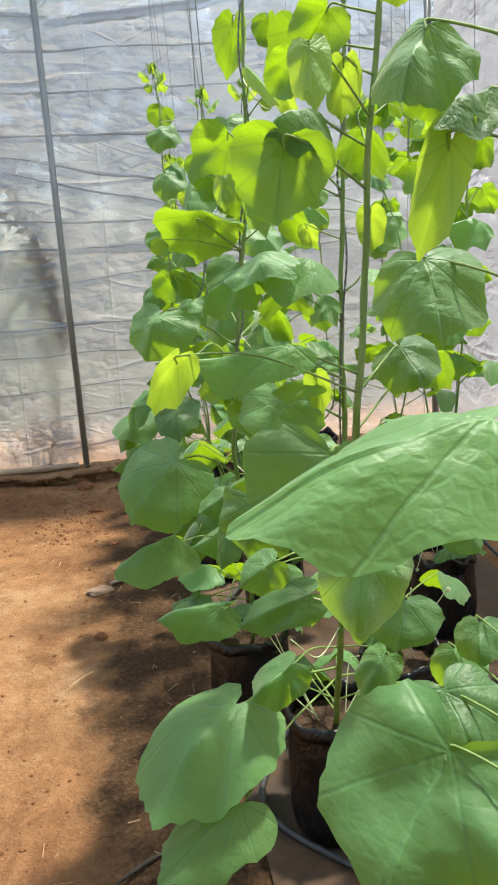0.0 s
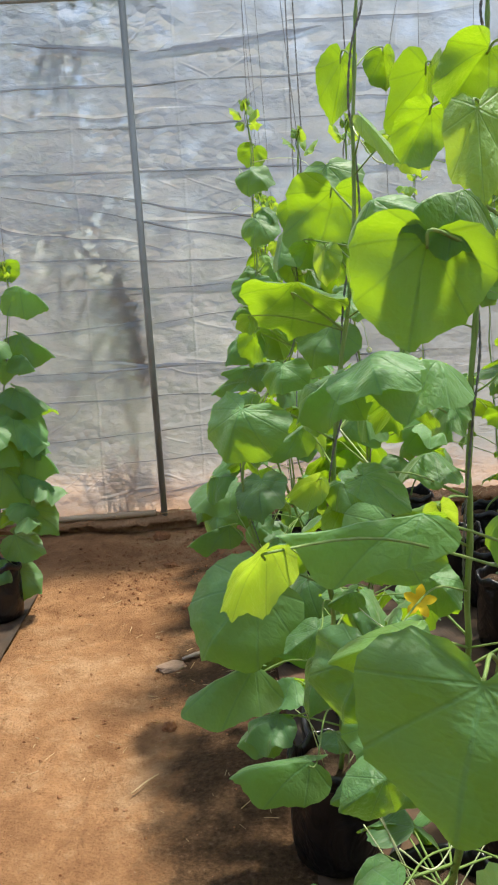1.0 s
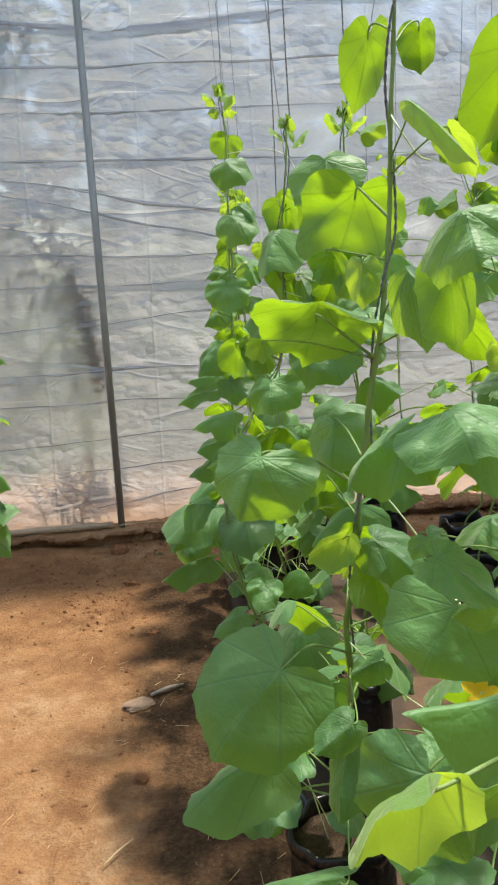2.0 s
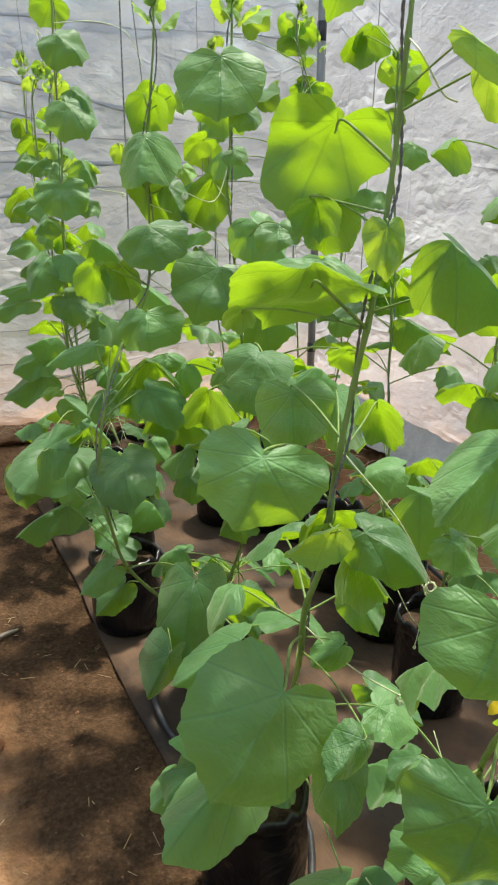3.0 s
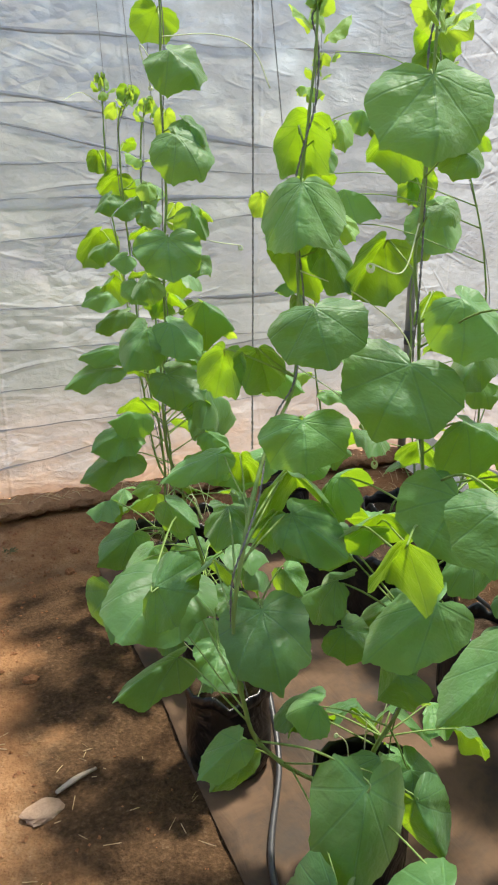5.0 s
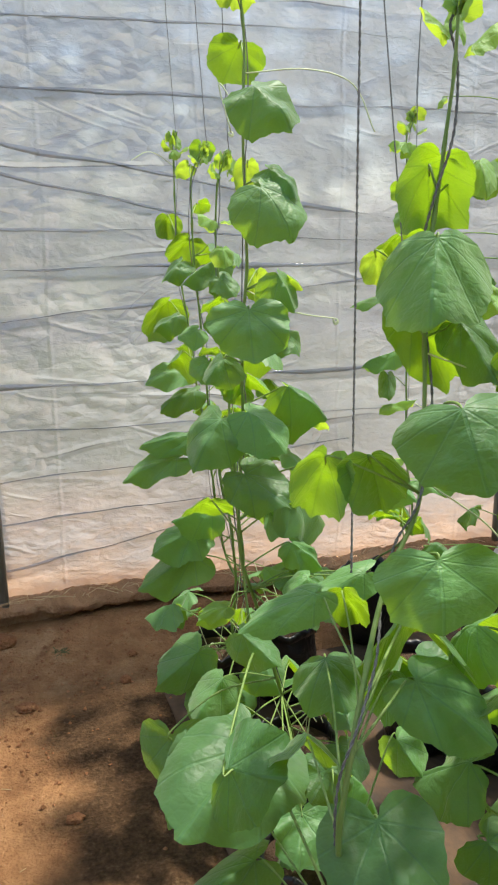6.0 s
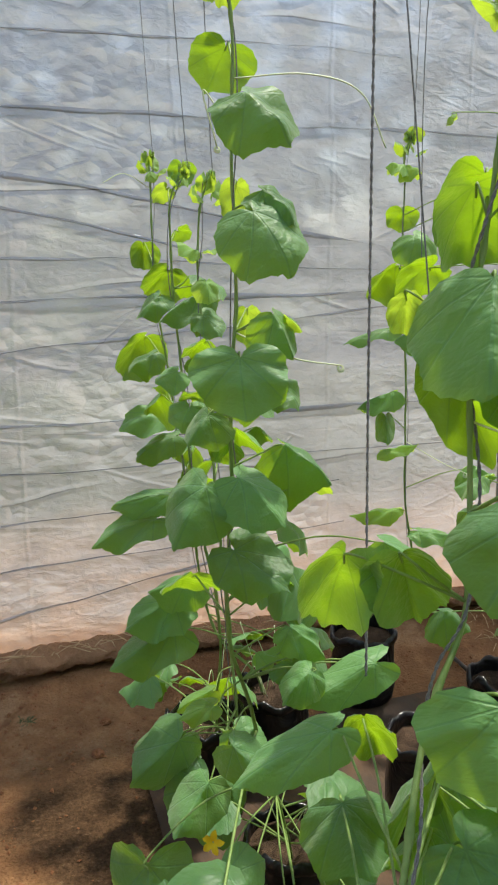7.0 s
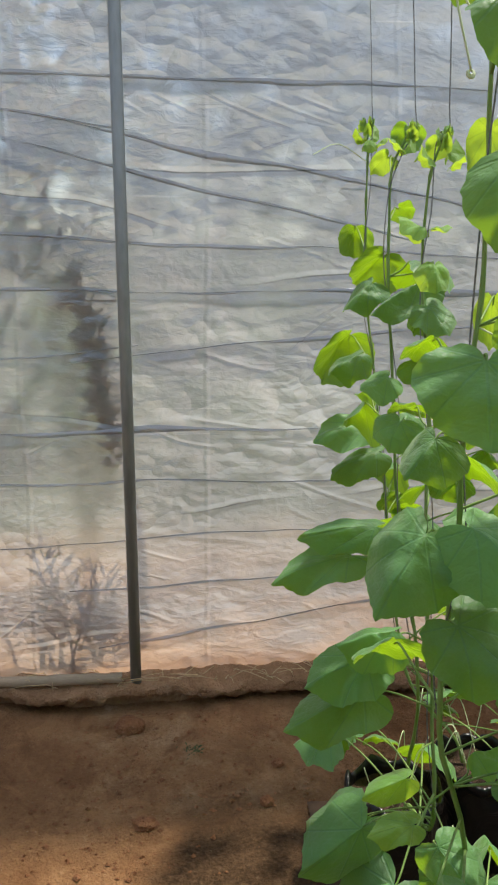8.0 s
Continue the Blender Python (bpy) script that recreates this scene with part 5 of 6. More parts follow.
r2 = vine([(0.560, 3.500, 0.250), (0.571, 3.488, 0.310), (0.615, 3.440, 0.401), (0.602, 3.450, 0.591), (0.579, 3.468, 0.934), (0.575, 3.475, 1.240), (0.590, 3.469, 1.492), (0.595, 3.470, 1.773), (0.631, 3.450, 1.860)],
          "thin cucumber plant beside the side film wall")
leaf(r2, 0.645, 3.579, 1.802, 0.055, -0.011, -0.013, 0.077, -28)
leaf(r2, 0.624, 3.455, 1.889, 0.011, -0.007, -0.055, 0.048, 31)
leaf(r2, 0.661, 3.569, 1.705, 0.018, 0.019, -0.076, 0.124, -10)
leaf(r2, 0.513, 3.377, 1.596, 0.052, -0.079, -0.074, 0.094, 33)
leaf(r2, 0.625, 3.574, 1.486, 0.003, 0.038, -0.109, 0.108, 21)
leaf(r2, 0.538, 3.365, 1.402, 0.054, -0.105, -0.136, 0.171, 35)
leaf(r2, 0.528, 3.371, 1.303, -0.024, -0.025, -0.089, 0.088, -11)
leaf(r2, 0.699, 3.544, 1.714, -0.019, 0.051, -0.079, 0.140, 41)
leaf(r2, 0.548, 3.361, 1.601, -0.078, 0.012, -0.065, 0.128, -33)
leaf(r2, 0.656, 3.567, 1.497, 0.012, 0.043, -0.132, 0.095, 18)
leaf(r2, 0.557, 3.357, 1.416, 0.026, -0.059, -0.063, 0.128, 33)
leaf(r2, 0.768, 3.359, 0.882, -0.053, 0.075, -0.089, 0.111, 42)
leaf(r2, 0.689, 3.523, 0.957, 0.081, -0.024, -0.039, 0.101, -38)
r3 = vine([(0.360, 2.400, 0.250), (0.371, 2.413, 0.352), (0.413, 2.466, 0.612), (0.400, 2.476, 0.833), (0.395, 2.484, 1.216), (0.379, 2.497, 1.478), (0.376, 2.502, 1.713)],
          "sparse cucumber plant in the second row")
leaf(r3, 0.423, 2.612, 1.581, 0.005, 0.027, -0.078, 0.108, 17)
leaf(r3, 0.346, 2.409, 1.495, 0.047, -0.066, -0.053, 0.079, 30)
leaf(r3, 0.432, 2.592, 1.725, 0.089, 0.002, -0.117, 0.126, -42)
leaf(r3, 0.307, 2.412, 1.369, -0.099, 0.017, -0.004, 0.074, -22)
leaf(r3, 0.442, 2.580, 1.117, 0.068, 0.011, -0.135, 0.135, -39)
leaf(r3, 0.402, 2.617, 1.118, 0.043, 0.005, -0.077, 0.108, -40)
leaf(r3, 0.415, 2.470, 1.010, 0.102, -0.134, -0.085, 0.087, 36)
leaf(r3, 0.394, 2.609, 0.890, 0.140, -0.030, -0.011, 0.073, -19)
leaf(r3, 0.306, 2.448, 1.058, -0.139, 0.022, -0.023, 0.067, -22)
leaf(r3, 0.343, 2.589, 0.900, -0.050, 0.062, -0.062, 0.108, 42)
leaf(r3, 0.338, 2.607, 1.772, -0.032, 0.060, -0.074, 0.078, 44)
leaf(r3, 0.421, 2.605, 1.640, 0.091, -0.024, -0.020, 0.070, -37)
leaf(r3, 0.374, 2.621, 1.799, -0.017, 0.050, -0.081, 0.093, 38)
r4 = vine([(0.440, 3.060, 0.250), (0.456, 3.045, 0.372), (0.520, 2.986, 0.710), (0.517, 2.992, 1.009), (0.504, 3.002, 1.296), (0.372, 3.069, 1.766), (0.372, 3.071, 1.895)],
          "wilting thin cucumber plant in the second row")
leaf(r4, 0.411, 3.171, 1.873, -0.038, 0.045, -0.052, 0.097, 45)
leaf(r4, 0.424, 3.178, 1.864, 0.046, 0.007, -0.066, 0.097, -35)
leaf(r4, 0.401, 3.179, 1.817, -0.002, 0.026, -0.064, 0.097, 23)
leaf(r4, 0.527, 3.079, 1.603, -0.029, 0.034, -0.037, 0.084, 45)
leaf(r4, 0.482, 2.926, 1.020, -0.099, -0.012, -0.111, 0.121, -35)
leaf(r4, 0.496, 3.001, 0.905, 0.076, -0.076, -0.018, 0.104, 22)
leaf(r4, 0.127, 3.215, 1.807, -0.011, 0.007, -0.025, 0.037, 0)
leaf(r4, 0.114, 3.218, 1.503, -0.067, 0.085, -0.073, 0.089, 46)
leaf(r4, 0.130, 3.208, 1.449, 0.089, -0.110, -0.052, 0.112, 29)
leaf(r4, 0.105, 3.222, 1.359, -0.085, 0.014, -0.024, 0.075, -22)
leaf(r4, 0.124, 3.202, 0.699, 0.055, -0.066, -0.029, 0.097, 22)
r5 = vine([(0.280, 2.000, 0.250), (0.289, 1.986, 0.420), (0.324, 1.930, 0.950), (0.325, 1.930, 1.062), (0.341, 1.921, 1.330), (0.354, 1.915, 1.569)],
          "leafy cucumber plant in the second row")
leaf(r5, 0.429, 2.000, 1.576, 0.011, 0.035, -0.103, 0.088, 19)
leaf(r5, 0.375, 2.028, 1.200, 0.074, -0.023, -0.062, 0.102, -46)
leaf(r5, 0.388, 2.018, 1.026, 0.057, -0.022, -0.018, 0.089, -38)
leaf(r5, 0.250, 1.855, 1.029, 0.035, -0.061, -0.019, 0.094, 22)
leaf(r5, 0.254, 1.930, 1.258, 0.019, -0.039, -0.032, 0.068, 30)
leaf(r5, 0.418, 2.004, 1.423, 0.045, 0.012, -0.083, 0.090, -37)
leaf(r5, 0.199, 1.976, 1.504, -0.035, 0.039, -0.040, 0.078, 41)
leaf(r5, 0.348, 1.783, 1.312, -0.126, 0.009, -0.029, 0.099, -22)
leaf(r5, 0.228, 1.861, 0.958, 0.070, -0.074, -0.038, 0.084, 29)
leaf(r5, 0.020, 1.826, 0.776, 0.132, -0.170, -0.031, 0.141, 34)
leaf(r5, 0.292, 2.184, 0.657, -0.123, 0.039, -0.041, 0.144, -30)
leaf(r5, 0.238, 1.661, 0.495, -0.095, 0.011, -0.051, 0.130, -45)
l1 = vine([(-1.640, 3.320, 0.250), (-1.628, 3.330, 0.352), (-1.581, 3.372, 0.610), (-1.535, 3.383, 0.972), (-1.473, 3.399, 1.392), (-1.482, 3.395, 1.507)],
          "leafy cucumber plant across the earth path")
leaf(l1, -1.480, 3.396, 1.523, 0.016, 0.038, -0.085, 0.110, -31)
leaf(l1, -1.458, 3.403, 1.430, 0.141, -0.021, -0.113, 0.127, 30)
leaf(l1, -1.479, 3.398, 1.234, 0.167, -0.023, -0.123, 0.135, 30)
leaf(l1, -1.545, 3.379, 1.135, 0.091, -0.013, -0.071, 0.110, 33)
leaf(l1, -1.515, 3.389, 1.011, 0.160, -0.021, -0.110, 0.148, 26)
leaf(l1, -1.552, 3.378, 0.974, 0.112, -0.017, -0.090, 0.148, 36)
leaf(l1, -1.537, 3.383, 0.912, 0.151, -0.035, -0.163, 0.197, 35)
leaf(l1, -1.589, 3.367, 0.833, 0.109, -0.034, -0.148, 0.198, 35)
leaf(l1, -1.476, 3.402, 0.751, 0.141, -0.025, -0.122, 0.149, 33)
leaf(l1, -1.523, 3.389, 0.632, 0.168, -0.016, -0.084, 0.125, 29)
leaf(l1, -1.595, 3.367, 0.687, 0.121, -0.041, -0.173, 0.224, 36)
leaf(l1, -1.499, 3.397, 0.477, 0.132, -0.022, -0.111, 0.164, 33)
leaf(l1, -1.611, 3.378, 0.473, 0.089, 0.066, -0.050, 0.127, -38)
leaf(l1, -1.585, 3.372, 0.376, 0.151, -0.020, -0.106, 0.152, 36)
leaf(l1, -1.579, 3.375, 0.214, 0.118, -0.021, -0.106, 0.154, 36)
leaf(l1, -1.626, 3.251, 0.274, 0.066, -0.016, -0.075, 0.125, 24)
leaf(l1, -1.511, 3.327, 1.212, -0.082, -0.072, -0.082, 0.145, -30)
leaf(l1, -1.537, 3.266, 0.870, -0.120, -0.100, -0.090, 0.168, -29)


for plant in (p1, p2, p3, q1, q2, q3, r1, r2, r3, r4, l1):
    growing_tip(plant, 0.048 if plant in (p2, p3, r3) else 0.040)

blossom(p6, (-0.348, 1.080, 0.866), 0.027, (-0.35, -0.8, 0.35))
blossom(p1, (-0.514, 2.90, 0.459), 0.024, (-0.5, -0.7, 0.3))

tendril(p1, [(-0.355, 3.235, 1.78), (-0.25, 3.20, 1.785), (-0.17, 3.18, 1.76), (-0.13, 3.17, 1.68)])
tendril(p1, [(-0.36, 3.235, 1.40), (-0.28, 3.20, 1.36), (-0.20, 3.18, 1.345)], 0.006)
tendril(p1, [(-0.38, 3.24, 1.70), (-0.42, 3.25, 1.76), (-0.40, 3.25, 1.68)], 0.005)
tendril(p2, [(-0.37, 2.40, 1.36), (-0.28, 2.35, 1.32), (-0.20, 2.32, 1.25), (-0.18, 2.30, 1.17)], 0.008)
tendril(p2, [(-0.385, 2.41, 1.19), (-0.30, 2.36, 1.12), (-0.26, 2.34, 1.02)], 0.007)
tendril(p4, [(-0.40, 1.30, 1.62), (-0.40, 1.27, 1.60), (-0.375, 1.26, 1.56), (-0.36, 1.25, 1.55)])
tendril(p4, [(-0.43, 1.31, 1.10), (-0.36, 1.26, 1.00), (-0.31, 1.24, 0.90)], 0.012)
tendril(p4, [(-0.48, 1.34, 0.80), (-0.42, 1.28, 0.74), (-0.36, 1.24, 0.70)], 0.009)
tendril(p5, [(-0.39, 0.71, 0.75), (-0.42, 0.66, 0.72), (-0.46, 0.64, 0.74)])
tendril(p5, [(-0.40, 0.71, 0.62), (-0.45, 0.68, 0.58), (-0.50, 0.66, 0.63)])
tendril(q1, [(-0.385, 3.89, 1.70), (-0.46, 3.86, 1.735), (-0.52, 3.84, 1.71)])
tendril(p3, [(-0.25, 2.14, 1.45), (-0.30, 2.10, 1.38), (-0.38, 2.06, 1.40)], 0.007)
tendril(r1, [(0.33, 3.79, 0.98), (0.40, 3.70, 0.93), (0.46, 3.66, 0.90)], 0.008)


def low_growth(plant, x, y, seed, count=3, tangle=5):
    """Old small leaves, bare stalks and curls crowding the mouth of a bag."""
    rng = random.Random(seed)
    for _ in range(count):
        a, r = rng.uniform(0, 6.28), rng.uniform(0.05, 0.17)
        p = (x + math.cos(a) * r, y + math.sin(a) * r, rng.uniform(0.30, 0.48))
        L = rng.uniform(0.07, 0.13)
        leaf(plant, p[0], p[1], p[2], math.cos(a) * L * 0.8, math.sin(a) * L * 0.8, -L * rng.uniform(0.2, 0.8), L * rng.uniform(0.9, 1.2), rng.uniform(-30, 30))
    for _ in range(tangle):
        a, r = rng.uniform(0, 6.28), rng.uniform(0.06, 0.16)
        b = a + rng.uniform(-1.0, 1.0)
        q = (x + math.cos(a) * 0.03, y + math.sin(a) * 0.03, 0.25)
        w = (x + math.cos(b) * r * 0.6, y + math.sin(b) * r * 0.6, rng.uniform(0.30, 0.40))
        e = (x + math.cos(b) * r, y + math.sin(b) * r, rng.uniform(0.26, 0.48))
        tendril(plant, [q, w, e], rng.choice((0.0, 0.0, 0.0, 0.0, 0.005)), False)


for k, (plant, x, y) in enumerate(((p5, -0.30, 1.16), (p6, -0.06, 1.42), (p4, -0.42, 1.64), (p3, -0.24, 2.27), (p1, -0.28, 3.10), (q3, -0.34, 3.58), (q1, -0.10, 3.70), (r5, 0.28, 2.0), (r3, 0.37, 2.36), (p1, -0.385, 2.78))):
    low_growth(plant, x, y, 60 + k, 6)


def inner_leaves(plant, count, low, high, seed, size=(0.09, 0.15)):
    """Leaves on the far side of a plant, between it and its neighbours."""
    rng = random.Random(seed)
    line = LINES[plant.name]
    for _ in range(count):
        z = rng.uniform(low, high)
        p = min(line, key=lambda q: abs(q.z - z))
        a, r = radians(rng.uniform(-50, 130)), rng.uniform(0.06, 0.17) * (1.0 if z < 1.1 else 0.55)
        L = rng.uniform(*size) * (1.0 if z < 1.1 else 0.7)
        leaf(plant, p.x + math.cos(a) * r, p.y + math.sin(a) * r, z, math.cos(a) * L * 0.75, math.sin(a) * L * 0.75, -L * rng.uniform(0.3, 0.9), L * rng.uniform(0.95, 1.2), rng.uniform(-25, 25))


for k, (plant, count, low, high) in enumerate(((p3, 16, 0.4, 1.5), (p2, 5, 0.75, 1.4), (p1, 9, 0.4, 1.5), (p4, 5, 0.4, 1.2), (p6, 6, 0.4, 1.4), (q2, 6, 0.5, 1.5), (q1, 4, 0.6, 1.4), (q3, 6, 0.6, 1.5),
                                               (r1, 4, 0.4, 0.9), (r3, 12, 0.35, 1.3), (r4, 8, 0.35, 1.1), (r5, 11, 0.35, 1.4), (r2, 5, 0.4, 1.0), (l1, 8, 0.4, 1.2))):
    inner_leaves(plant, count, low, high, 200 + k)


# ---------- strings ----------
def twine(pts, radius, label, thick=False, material=TWINE):
    """A hanging string; a thick one is laid of two strands."""
    root = empty("support_string", pts[0], label, "string", "support strings")
    path = smooth_path(pts, 10)
    if not thick:
        v, f = tube_data(path, [radius] * len(path), 5)
        mesh_object("strand", shifted(v, pts[0]), f, material, root)
        return root
    fine, total = [], 0.0
    for a, b in zip(path[:-1], path[1:]):
        k = max(2, int((b - a).length / 0.004))
        fine += [a + (b - a) * (i / k) for i in range(k)]
    for ply in range(2):
        line = []
        for i, p in enumerate(fine):
            a = i * 0.9 + ply * math.pi
            line.append(p + Vector((math.cos(a), math.sin(a), 0)) * radius * 0.62)
        v, f = tube_data(line, [radius * 0.66] * len(line), 5)
        mesh_object("strand", shifted(v, pts[0]), f, material, root)
    return root


WIRE_Z = 3.05


def tie_up(plant, frac, radius, dx=0.0, dy=0.0, thick=False, label="dark twine tied along a cucumber stem up to the wire", material=TWINE):
    """A string that winds along a plant's stem and then goes straight up to the wire."""
    line = LINES[plant.name]
    start = int(len(line) * frac)
    pts = []
    for i, p in enumerate(line[start:-1:5]):
        a = i * 1.5
        pts.append(p + Vector((math.cos(a), math.sin(a), 0)) * (0.008 + radius))
    t = line[-1]
    for up in (0.0, 0.05, 0.15, 0.4):
        pts.append(Vector((t.x + dx * up, t.y + dy * up, t.z)) + Vector((0.010, 0.004, up)))
    pts.append(Vector((t.x + dx, t.y + dy, WIRE_Z)))
    return twine(pts, radius, label, thick, material)


tie_up(p1, 0.15, 0.0012, 0.0, 0.0)
tie_up(p2, 0.15, 0.0017, -0.02, 0.0, True)
tie_up(p3, 0.15, 0.0016, -0.02, 0.0, True)
tie_up(p4, 0.20, 0.0019, 0.0, 0.02, True)
tie_up(p6, 0.15, 0.0019, 0.01, 0.0, True)
tie_up(q1, 0.20, 0.0011, -0.05, 0.0)
tie_up(q2, 0.20, 0.0011, -0.06, 0.0)
tie_up(q3, 0.20, 0.0011, -0.03, 0.0)
for plant in (r1, r2, r3, r4, r5, l1):
    tie_up(plant, 0.2, 0.0011, 0.02, 0.0)
twine([(-0.38, 2.56, 0.95), (-0.345, 2.645, 1.5), (-0.34, 2.67, WIRE_Z)], 0.0019, "thick grey twisted twine hanging beside a young plant", True, TWINE_PALE)
twine([(-0.30, 2.55, 1.40), (-0.36, 2.62, 2.2), (-0.40, 2.70, WIRE_Z)], 0.0012, "thin slack string slanting up to the wire")
twine([(0.12, 3.30, 1.2), (0.12, 3.30, 2.2), (0.36, 3.30, WIRE_Z)], 0.0012, "thin string hanging free in the second row")
twine([(0.45, 2.75, 1.1), (0.46, 2.75, 2.2), (0.36, 2.75, WIRE_Z)], 0.0012, "thin string hanging free near the side wall")

for x, name in ((-0.36, "wire over the first row"), (0.36, "wire over the second row"), (-1.52, "wire over the far row")):
    v, f = tube_data([(x, BACK_Y, WIRE_Z), (x, 1.0, WIRE_Z - 0.005), (x, END_Y, WIRE_Z)], [0.003] * 3, 6)
    tagged(mesh_object("trellis_wire", v, f, PIPE), "taut steel " + name + " of plants", "wire", kind="structure")


# ---------- bags ----------
def grow_bag(x, y, h, r, seed, label="black plastic grow bag filled with dark soil"):
    rng = random.Random(seed)
    root = empty("grow_bag", (x, y, 0.014), label, "grow bag", "grow bags")
    n = 40
    prof = [(0.0, 0.0), (0.80, 0.0), (0.96, 0.03), (1.03, 0.18), (1.05, 0.40), (1.02, 0.65), (0.98, 0.85), (0.96, 0.95), (0.98, 1.00), (1.01, 1.015), (1.04, 1.0), (1.05, 0.96), (1.05, 0.91)]
    verts, faces = [], []
    for j, (rr, zz) in enumerate(prof):
        for i in range(n):
            a = 2 * math.pi * i / n
            k = 1 + 0.06 * noise.noise((math.cos(a) * 1.6, math.sin(a) * 1.6, seed + zz * 1.5)) + 0.030 * noise.noise((math.cos(a) * 5, math.sin(a) * 5, seed + zz * 5))
            lift = 0.035 * noise.noise((math.cos(a) * 2.2, math.sin(a) * 2.2, seed + 5.0)) * max(0.0, (zz - 0.7) / 0.3) + 0.012 * noise.noise((math.cos(a) * 7, math.sin(a) * 7, seed + 9.0)) * (1 if j > 6 else 0)
            verts.append((math.cos(a) * r * rr * k, math.sin(a) * r * rr * k, max(0.0, h * zz + lift)))
    for j in range(len(prof) - 1):
        for i in range(n):
            a, b = j * n + i, j * n + (i + 1) % n
            faces.append((a, b, b + n, a + n))
    ob = mesh_object("bag", verts, faces, BAG, root)
    s = ob.modifiers.new("thickness", "SOLIDIFY")
    s.thickness = 0.002
    verts, faces = [(0, 0, h * 0.90)], []
    for j in range(1, 7):
        for i in range(24):
            a = 2 * math.pi * i / 24
            q = r * 0.97 * j / 6
            z = h * 0.90 + 0.014 * noise.noise((math.cos(a) * q * 22, math.sin(a) * q * 22, seed)) - 0.008 * (j / 6) ** 2
            verts.append((math.cos(a) * q, math.sin(a) * q, z))
    faces += [(0, 1 + i, 1 + (i + 1) % 24) for i in range(24)]
    for j in range(5):
        for i in range(24):
            a, b = 1 + j * 24 + i, 1 + j * 24 + (i + 1) % 24
            faces.append((a, a + 24, b + 24, b))
    mesh_object("soil", verts, faces, POTSOIL, root)
    return root


ROW_ONE = ((-0.04, 0.28), (-0.30, 1.16), (-0.06, 1.42), (-0.42, 1.64), (-0.24, 2.27), (-0.385, 2.72), (-0.28, 3.10), (-0.34, 3.58), (-0.10, 3.70))
ROW_TWO = ((0.33, 3.98), (0.56, 3.50), (0.20, 3.32), (0.44, 3.06), (0.325, 3.20), (0.36, 2.68), (0.37, 2.36), (0.28, 2.00), (0.42, 1.60))
ROW_FAR = ((-1.64, 3.32), (-1.74, 2.95), (-1.66, 2.5))
for k, (x, y) in enumerate(ROW_ONE + ROW_TWO + ROW_FAR):
    grow_bag(x, y, 0.262 + 0.02 * math.sin(k * 2.0), 0.104 + 0.008 * math.sin(k * 3.1), 3.0 + k * 7)


def hose(pts, label):
    path = smooth_path(pts, 8)
    v, f = tube_data(path, [0.008] * len(path), 8)
    ob = mesh_object("drip_hose", shifted(v, pts[0]), f, HOSE)
    ob.location = pts[0]
    return tagged(ob, label, "hose")


hose([(-0.20, -0.5, 0.02), (-0.20, 0.3, 0.02), (-0.22, 0.85, 0.02), (-0.46, 1.25, 0.02), (-0.24, 1.75, 0.02), (-0.40, 2.0, 0.02), (-0.43, 2.3, 0.03), (-0.28, 2.62, 0.05), (-0.22, 2.84, 0.12), (-0.14, 3.05, 0.03), (-0.16, 3.4, 0.02)], "black drip hose snaking between the bags")
hose([(0.70, 1.2, 0.02), (0.66, 2.0, 0.02), (0.72, 2.6, 0.03), (0.74, 3.2, 0.03), (0.76, 4.1, 0.03)], "black drip hose along the side bank")


# ---------- small things on the earth ----------
def crumbs(name, count, zone, sizes, seed, label):
    rng = random.Random(seed)
    verts, faces = [], []
    for _ in range(count):
        x, y = rng.uniform(zone[0], zone[1]), rng.uniform(zone[2], zone[3])
        if noise.noise((x * 1.6, y * 1.6, seed)) < rng.uniform(-0.5, 0.35):
            continue
        if abs(x + 0.62) < 0.24 and y < 3.9 and rng.random() < 0.85:
            continue
        s = sizes[0] + (sizes[1] - sizes[0]) * rng.random() ** 6
        z = ground_height(x, y) + s * 0.35
        b = len(verts)
        for d in ((1, 0, 0), (0, 1, 0), (-1, 0, 0), (0, -1, 0), (0, 0, 1), (0, 0, -1)):
            k = s * rng.uniform(0.6, 1.25)
            verts.append((x + d[0] * k + rng.uniform(-s, s) * 0.3, y + d[1] * k + rng.uniform(-s, s) * 0.3, z + d[2] * k * 0.8))
        for i in range(4):
            j = (i + 1) % 4
            faces += [(b + i, b + j, b + 4), (b + j, b + i, b + 5)]
    return tagged(mesh_object(name, verts, faces, CRUMB, smooth=False), label, "soil crumbs", kind="stuff")


crumbs("soil_crumbs", 6500, (-1.55, -0.48, 0.3, 4.42), (0.0010, 0.0075), 41, "scattered dry crumbs and small clods of red soil")
crumbs("bank_crumbs", 6000, (-1.9, 0.9, 3.3, 4.42), (0.0014, 0.0105), 43, "loose clods of red soil below the bank")


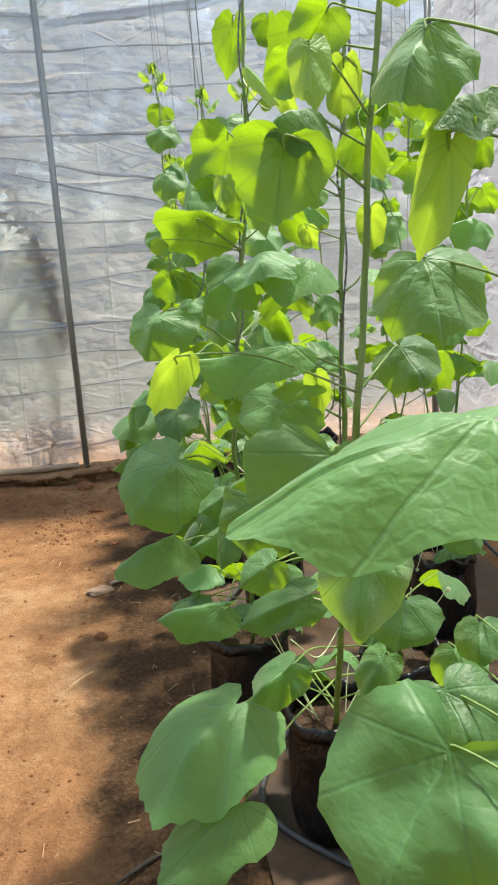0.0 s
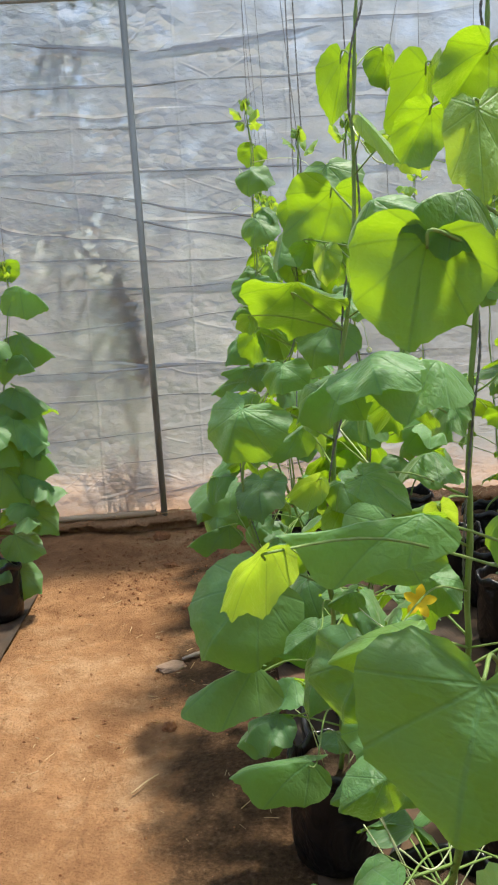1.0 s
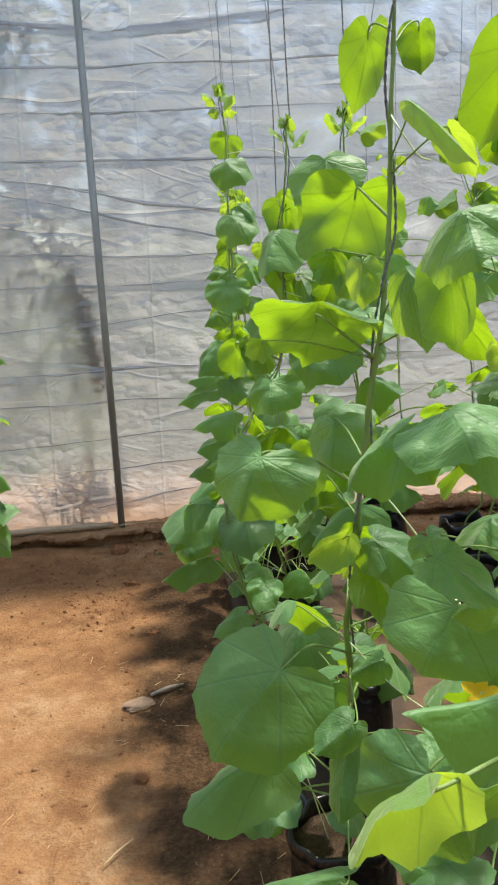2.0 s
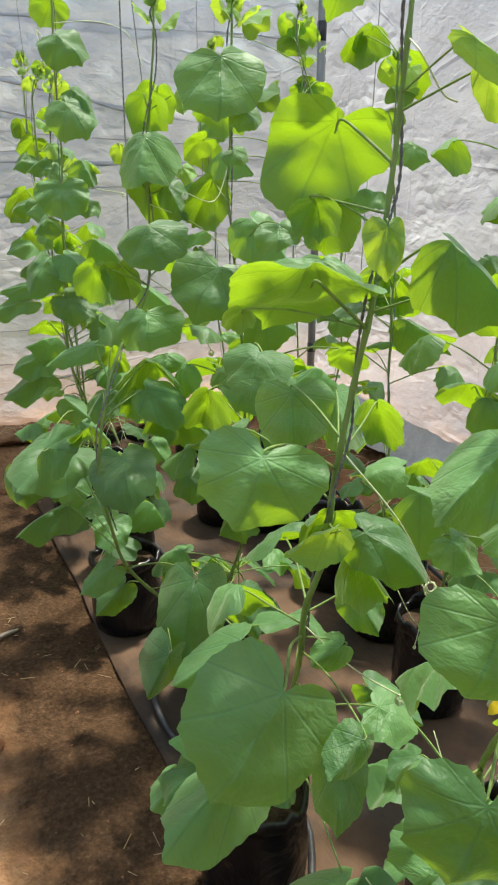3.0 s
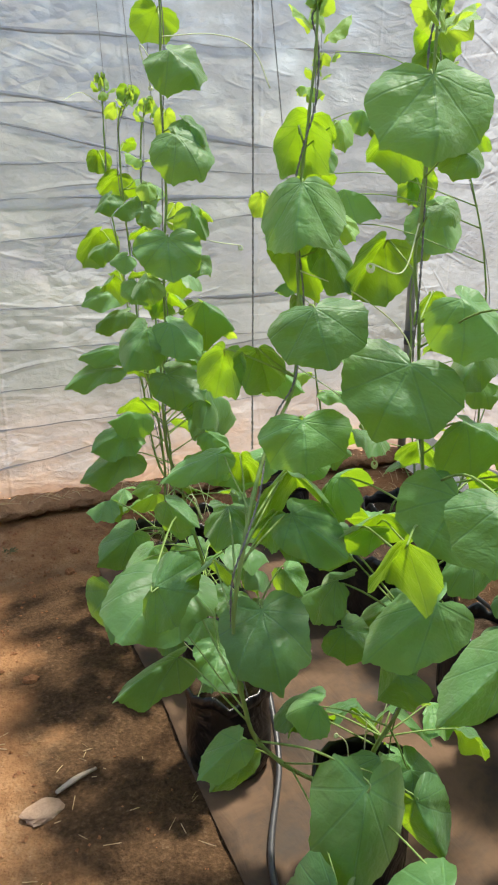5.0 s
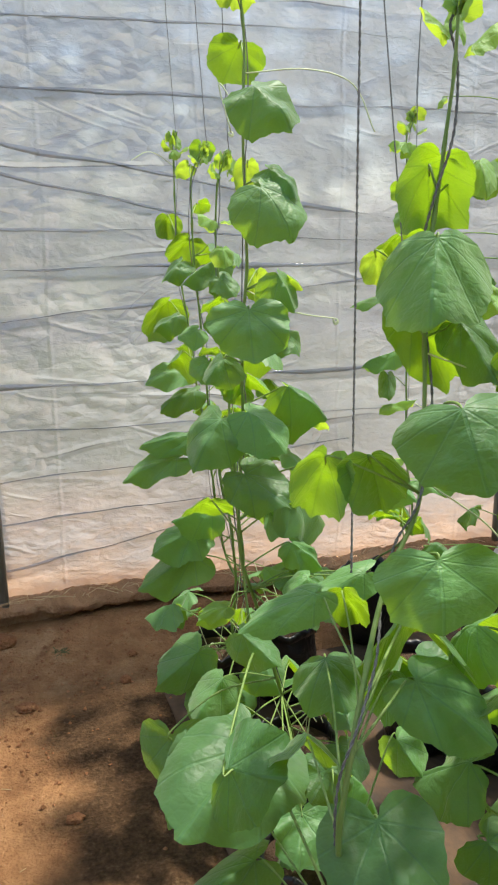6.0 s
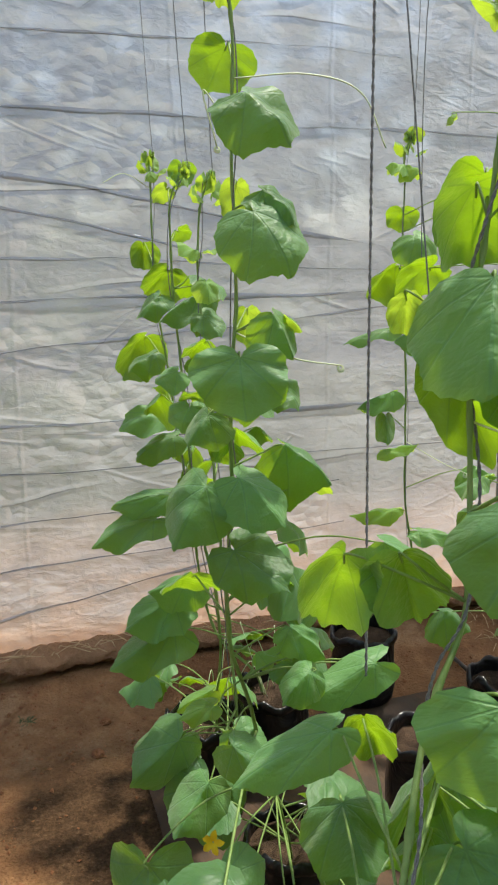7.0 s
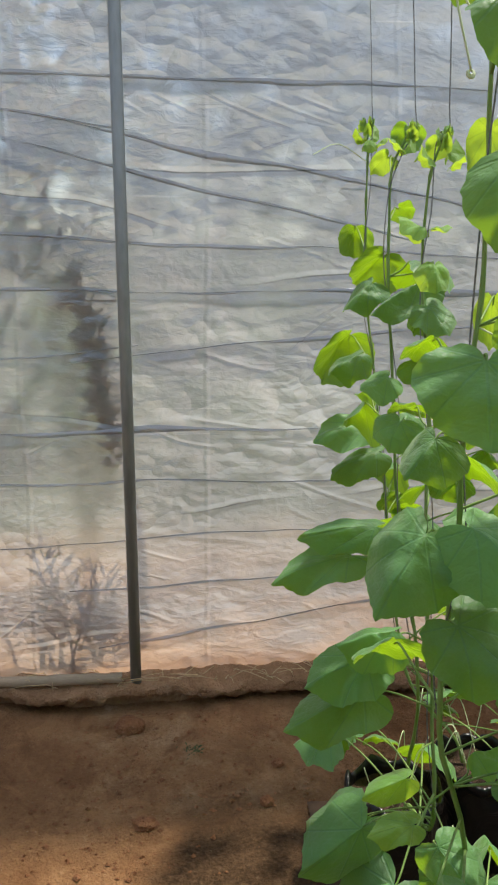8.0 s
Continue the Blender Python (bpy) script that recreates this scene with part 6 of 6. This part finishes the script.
def straw(count, seed):
    rng = random.Random(seed)
    verts, faces = [], []
    for _ in range(count):
        x, y = rng.uniform(-1.5, -0.5), rng.uniform(0.6, 3.6)
        if noise.noise((x * 2.2, y * 2.2, 77)) < 0.08:
            continue
        a, L, w = rng.uniform(0, 3.14), rng.uniform(0.008, 0.05), rng.uniform(0.0005, 0.0011)
        z = ground_height(x, y) + 0.003
        d, s = Vector((math.cos(a), math.sin(a), rng.uniform(-0.05, 0.12))), Vector((-math.sin(a), math.cos(a), 0))
        p = Vector((x, y, z))
        b = len(verts)
        verts += [p - d * L / 2 - s * w, p - d * L / 2 + s * w, p + d * L / 2 + s * w, p + d * L / 2 - s * w, p + Vector((0, 0, w * 2)) - d * L / 2, p + Vector((0, 0, w * 2)) + d * L / 2]
        faces += [(b, b + 4, b + 5, b + 3), (b + 1, b + 2, b + 5, b + 4), (b, b + 3, b + 2, b + 1)]
    return tagged(mesh_object("straw_bits", verts, faces, STRAW, smooth=False), "bits of dry straw scattered on the path", "straw", kind="stuff")


straw(240, 51)


def debris(count, seed):
    """Dry stalks and roots lying about on the side bank."""
    rng = random.Random(seed)
    verts, faces = [], []
    for _ in range(count):
        if rng.random() < 0.7:
            p = Vector((SIDE_X - rng.uniform(0.02, 0.30), rng.uniform(1.5, 4.4), 0))
        else:
            p = Vector((rng.uniform(-2.2, 1.2), END_Y - rng.uniform(0.0, 0.09), 0))
        inside = max(0.0, 0.16 - (SIDE_X - p.x)) / 0.16 if p.y < END_Y - 0.1 else 1.0
        p.z = 0.018 + 0.10 * min(1.0, inside * 1.2)
        a, L = rng.uniform(0, 6.28), rng.uniform(0.02, 0.13)
        e = p + Vector((math.cos(a) * L, math.sin(a) * L * 0.8, rng.uniform(0.0, 0.025)))
        v, f = tube_data([p, (p + e) / 2 + Vector((0, 0, rng.uniform(0, 0.012))), e], [0.0018, 0.0014, 0.0008], 4)
        b = len(verts)
        verts += v
        faces += [tuple(i + b for i in q) for q in f]
    return tagged(mesh_object("dry_stalks", verts, faces, STRAW), "dry stalks and roots strewn over the earth banks", "straw", kind="stuff")


debris(420, 53)


def lump(name, at, size, material, label, category, seed, flat=0.5, turn=0.0):
    bm = bmesh.new()
    bmesh.ops.create_icosphere(bm, subdivisions=3, radius=1.0)
    c, s = math.cos(turn), math.sin(turn)
    for q in bm.verts:
        k = 1 + 0.28 * noise.noise(q.co * 1.4 + Vector((seed, 0, 0))) + 0.12 * noise.noise(q.co * 4 + Vector((0, seed, 0)))
        p = Vector((q.co.x * size[0], q.co.y * size[1], q.co.z * size[2])) * k
        q.co = Vector((p.x * c - p.y * s, p.x * s + p.y * c, p.z))
    me = bpy.data.meshes.new(name)
    bm.to_mesh(me)
    bm.free()
    me.materials.append(material)
    ob = new(name, me)
    ob.location = (at[0], at[1], ground_height(at[0], at[1]) + size[2] * flat)
    return tagged(ob, label, category)


lump("stone", (-0.875, 2.725), (0.055, 0.036, 0.014), STONE, "flat reddish stone half sunk in the path", "stone", 3, 0.5, 0.4)
lump("clod", (-0.863, 2.305), (0.022, 0.019, 0.016), CRUMB, "dark clod of soil on the path", "clod", 5)
lump("clod", (-0.60, 3.92), (0.020, 0.018, 0.014), CRUMB, "dark clod of soil near the sheet", "clod", 6)
lump("clod", (-0.93, 3.88), (0.034, 0.026, 0.014), CRUMB, "crumbling dark clod of soil before the bank", "clod", 7)
lump("clod", (-0.55, 4.1), (0.018, 0.016, 0.012), CRUMB, "small red clod before the bank", "clod", 8)
lump("clod", (-1.0, 4.33), (0.05, 0.035, 0.03), CRUMB, "loose heap of soil at the foot of the post", "clod", 9)
lump("clod", (-0.83, 3.3), (0.024, 0.018, 0.013), CRUMB, "dark clod of soil in the shade", "clod", 10)


def stick(a, b, r, label, material=WOOD_GREY):
    mid = (Vector(a) + Vector(b)) / 2 + Vector((0.004, 0.006, 0.002))
    path = smooth_path([a, mid, b], 6)
    v, f = tube_data(path, [r * (1.0 - 0.45 * abs(2 * i / (len(path) - 1) - 0.8)) for i in range(len(path))], 7)
    ob = mesh_object("stick", shifted(v, a), f, material)
    ob.location = a
    return tagged(ob, label, "stick")


stick((-0.835, 2.765, 0.012), (-0.722, 2.815, 0.014), 0.0085, "pale split piece of dry wood on the path")
stick((-0.80, 1.08, 0.010), (-0.68, 1.16, 0.010), 0.006, "thin dark twig in the shade of the plants", BARK)
stick((-0.95, 1.95, 0.010), (-0.88, 2.03, 0.012), 0.003, "thin pale straw stalk on the path", STRAW)


def weed_tuft(at, label):
    rng = random.Random(5)
    root = empty("weed_tuft", at, label, "weed")
    for k in range(44):
        a = rng.uniform(0, 6.28)
        d = Vector((math.cos(a), math.sin(a), rng.uniform(0.2, 1.4))).normalized()
        s = d.orthogonal().normalized()
        n = d.cross(s)
        L = rng.uniform(0.008, 0.022)
        o = Vector((rng.gauss(0, 0.014), rng.gauss(0, 0.014), 0))
        verts = [o, o + d * L * 0.5 + s * L * 0.16, o + d * L - Vector((0, 0, L * 0.3)), o + d * L * 0.5 - s * L * 0.16, o + d * L * 0.5 + n * 0.002]
        mesh_object("weed_leaf", verts, [(0, 1, 4), (1, 2, 4), (2, 3, 4), (3, 0, 4)], WEED, root, False)


weed_tuft((-0.80, 4.16, 0.03), "tiny green weed growing before the bank")
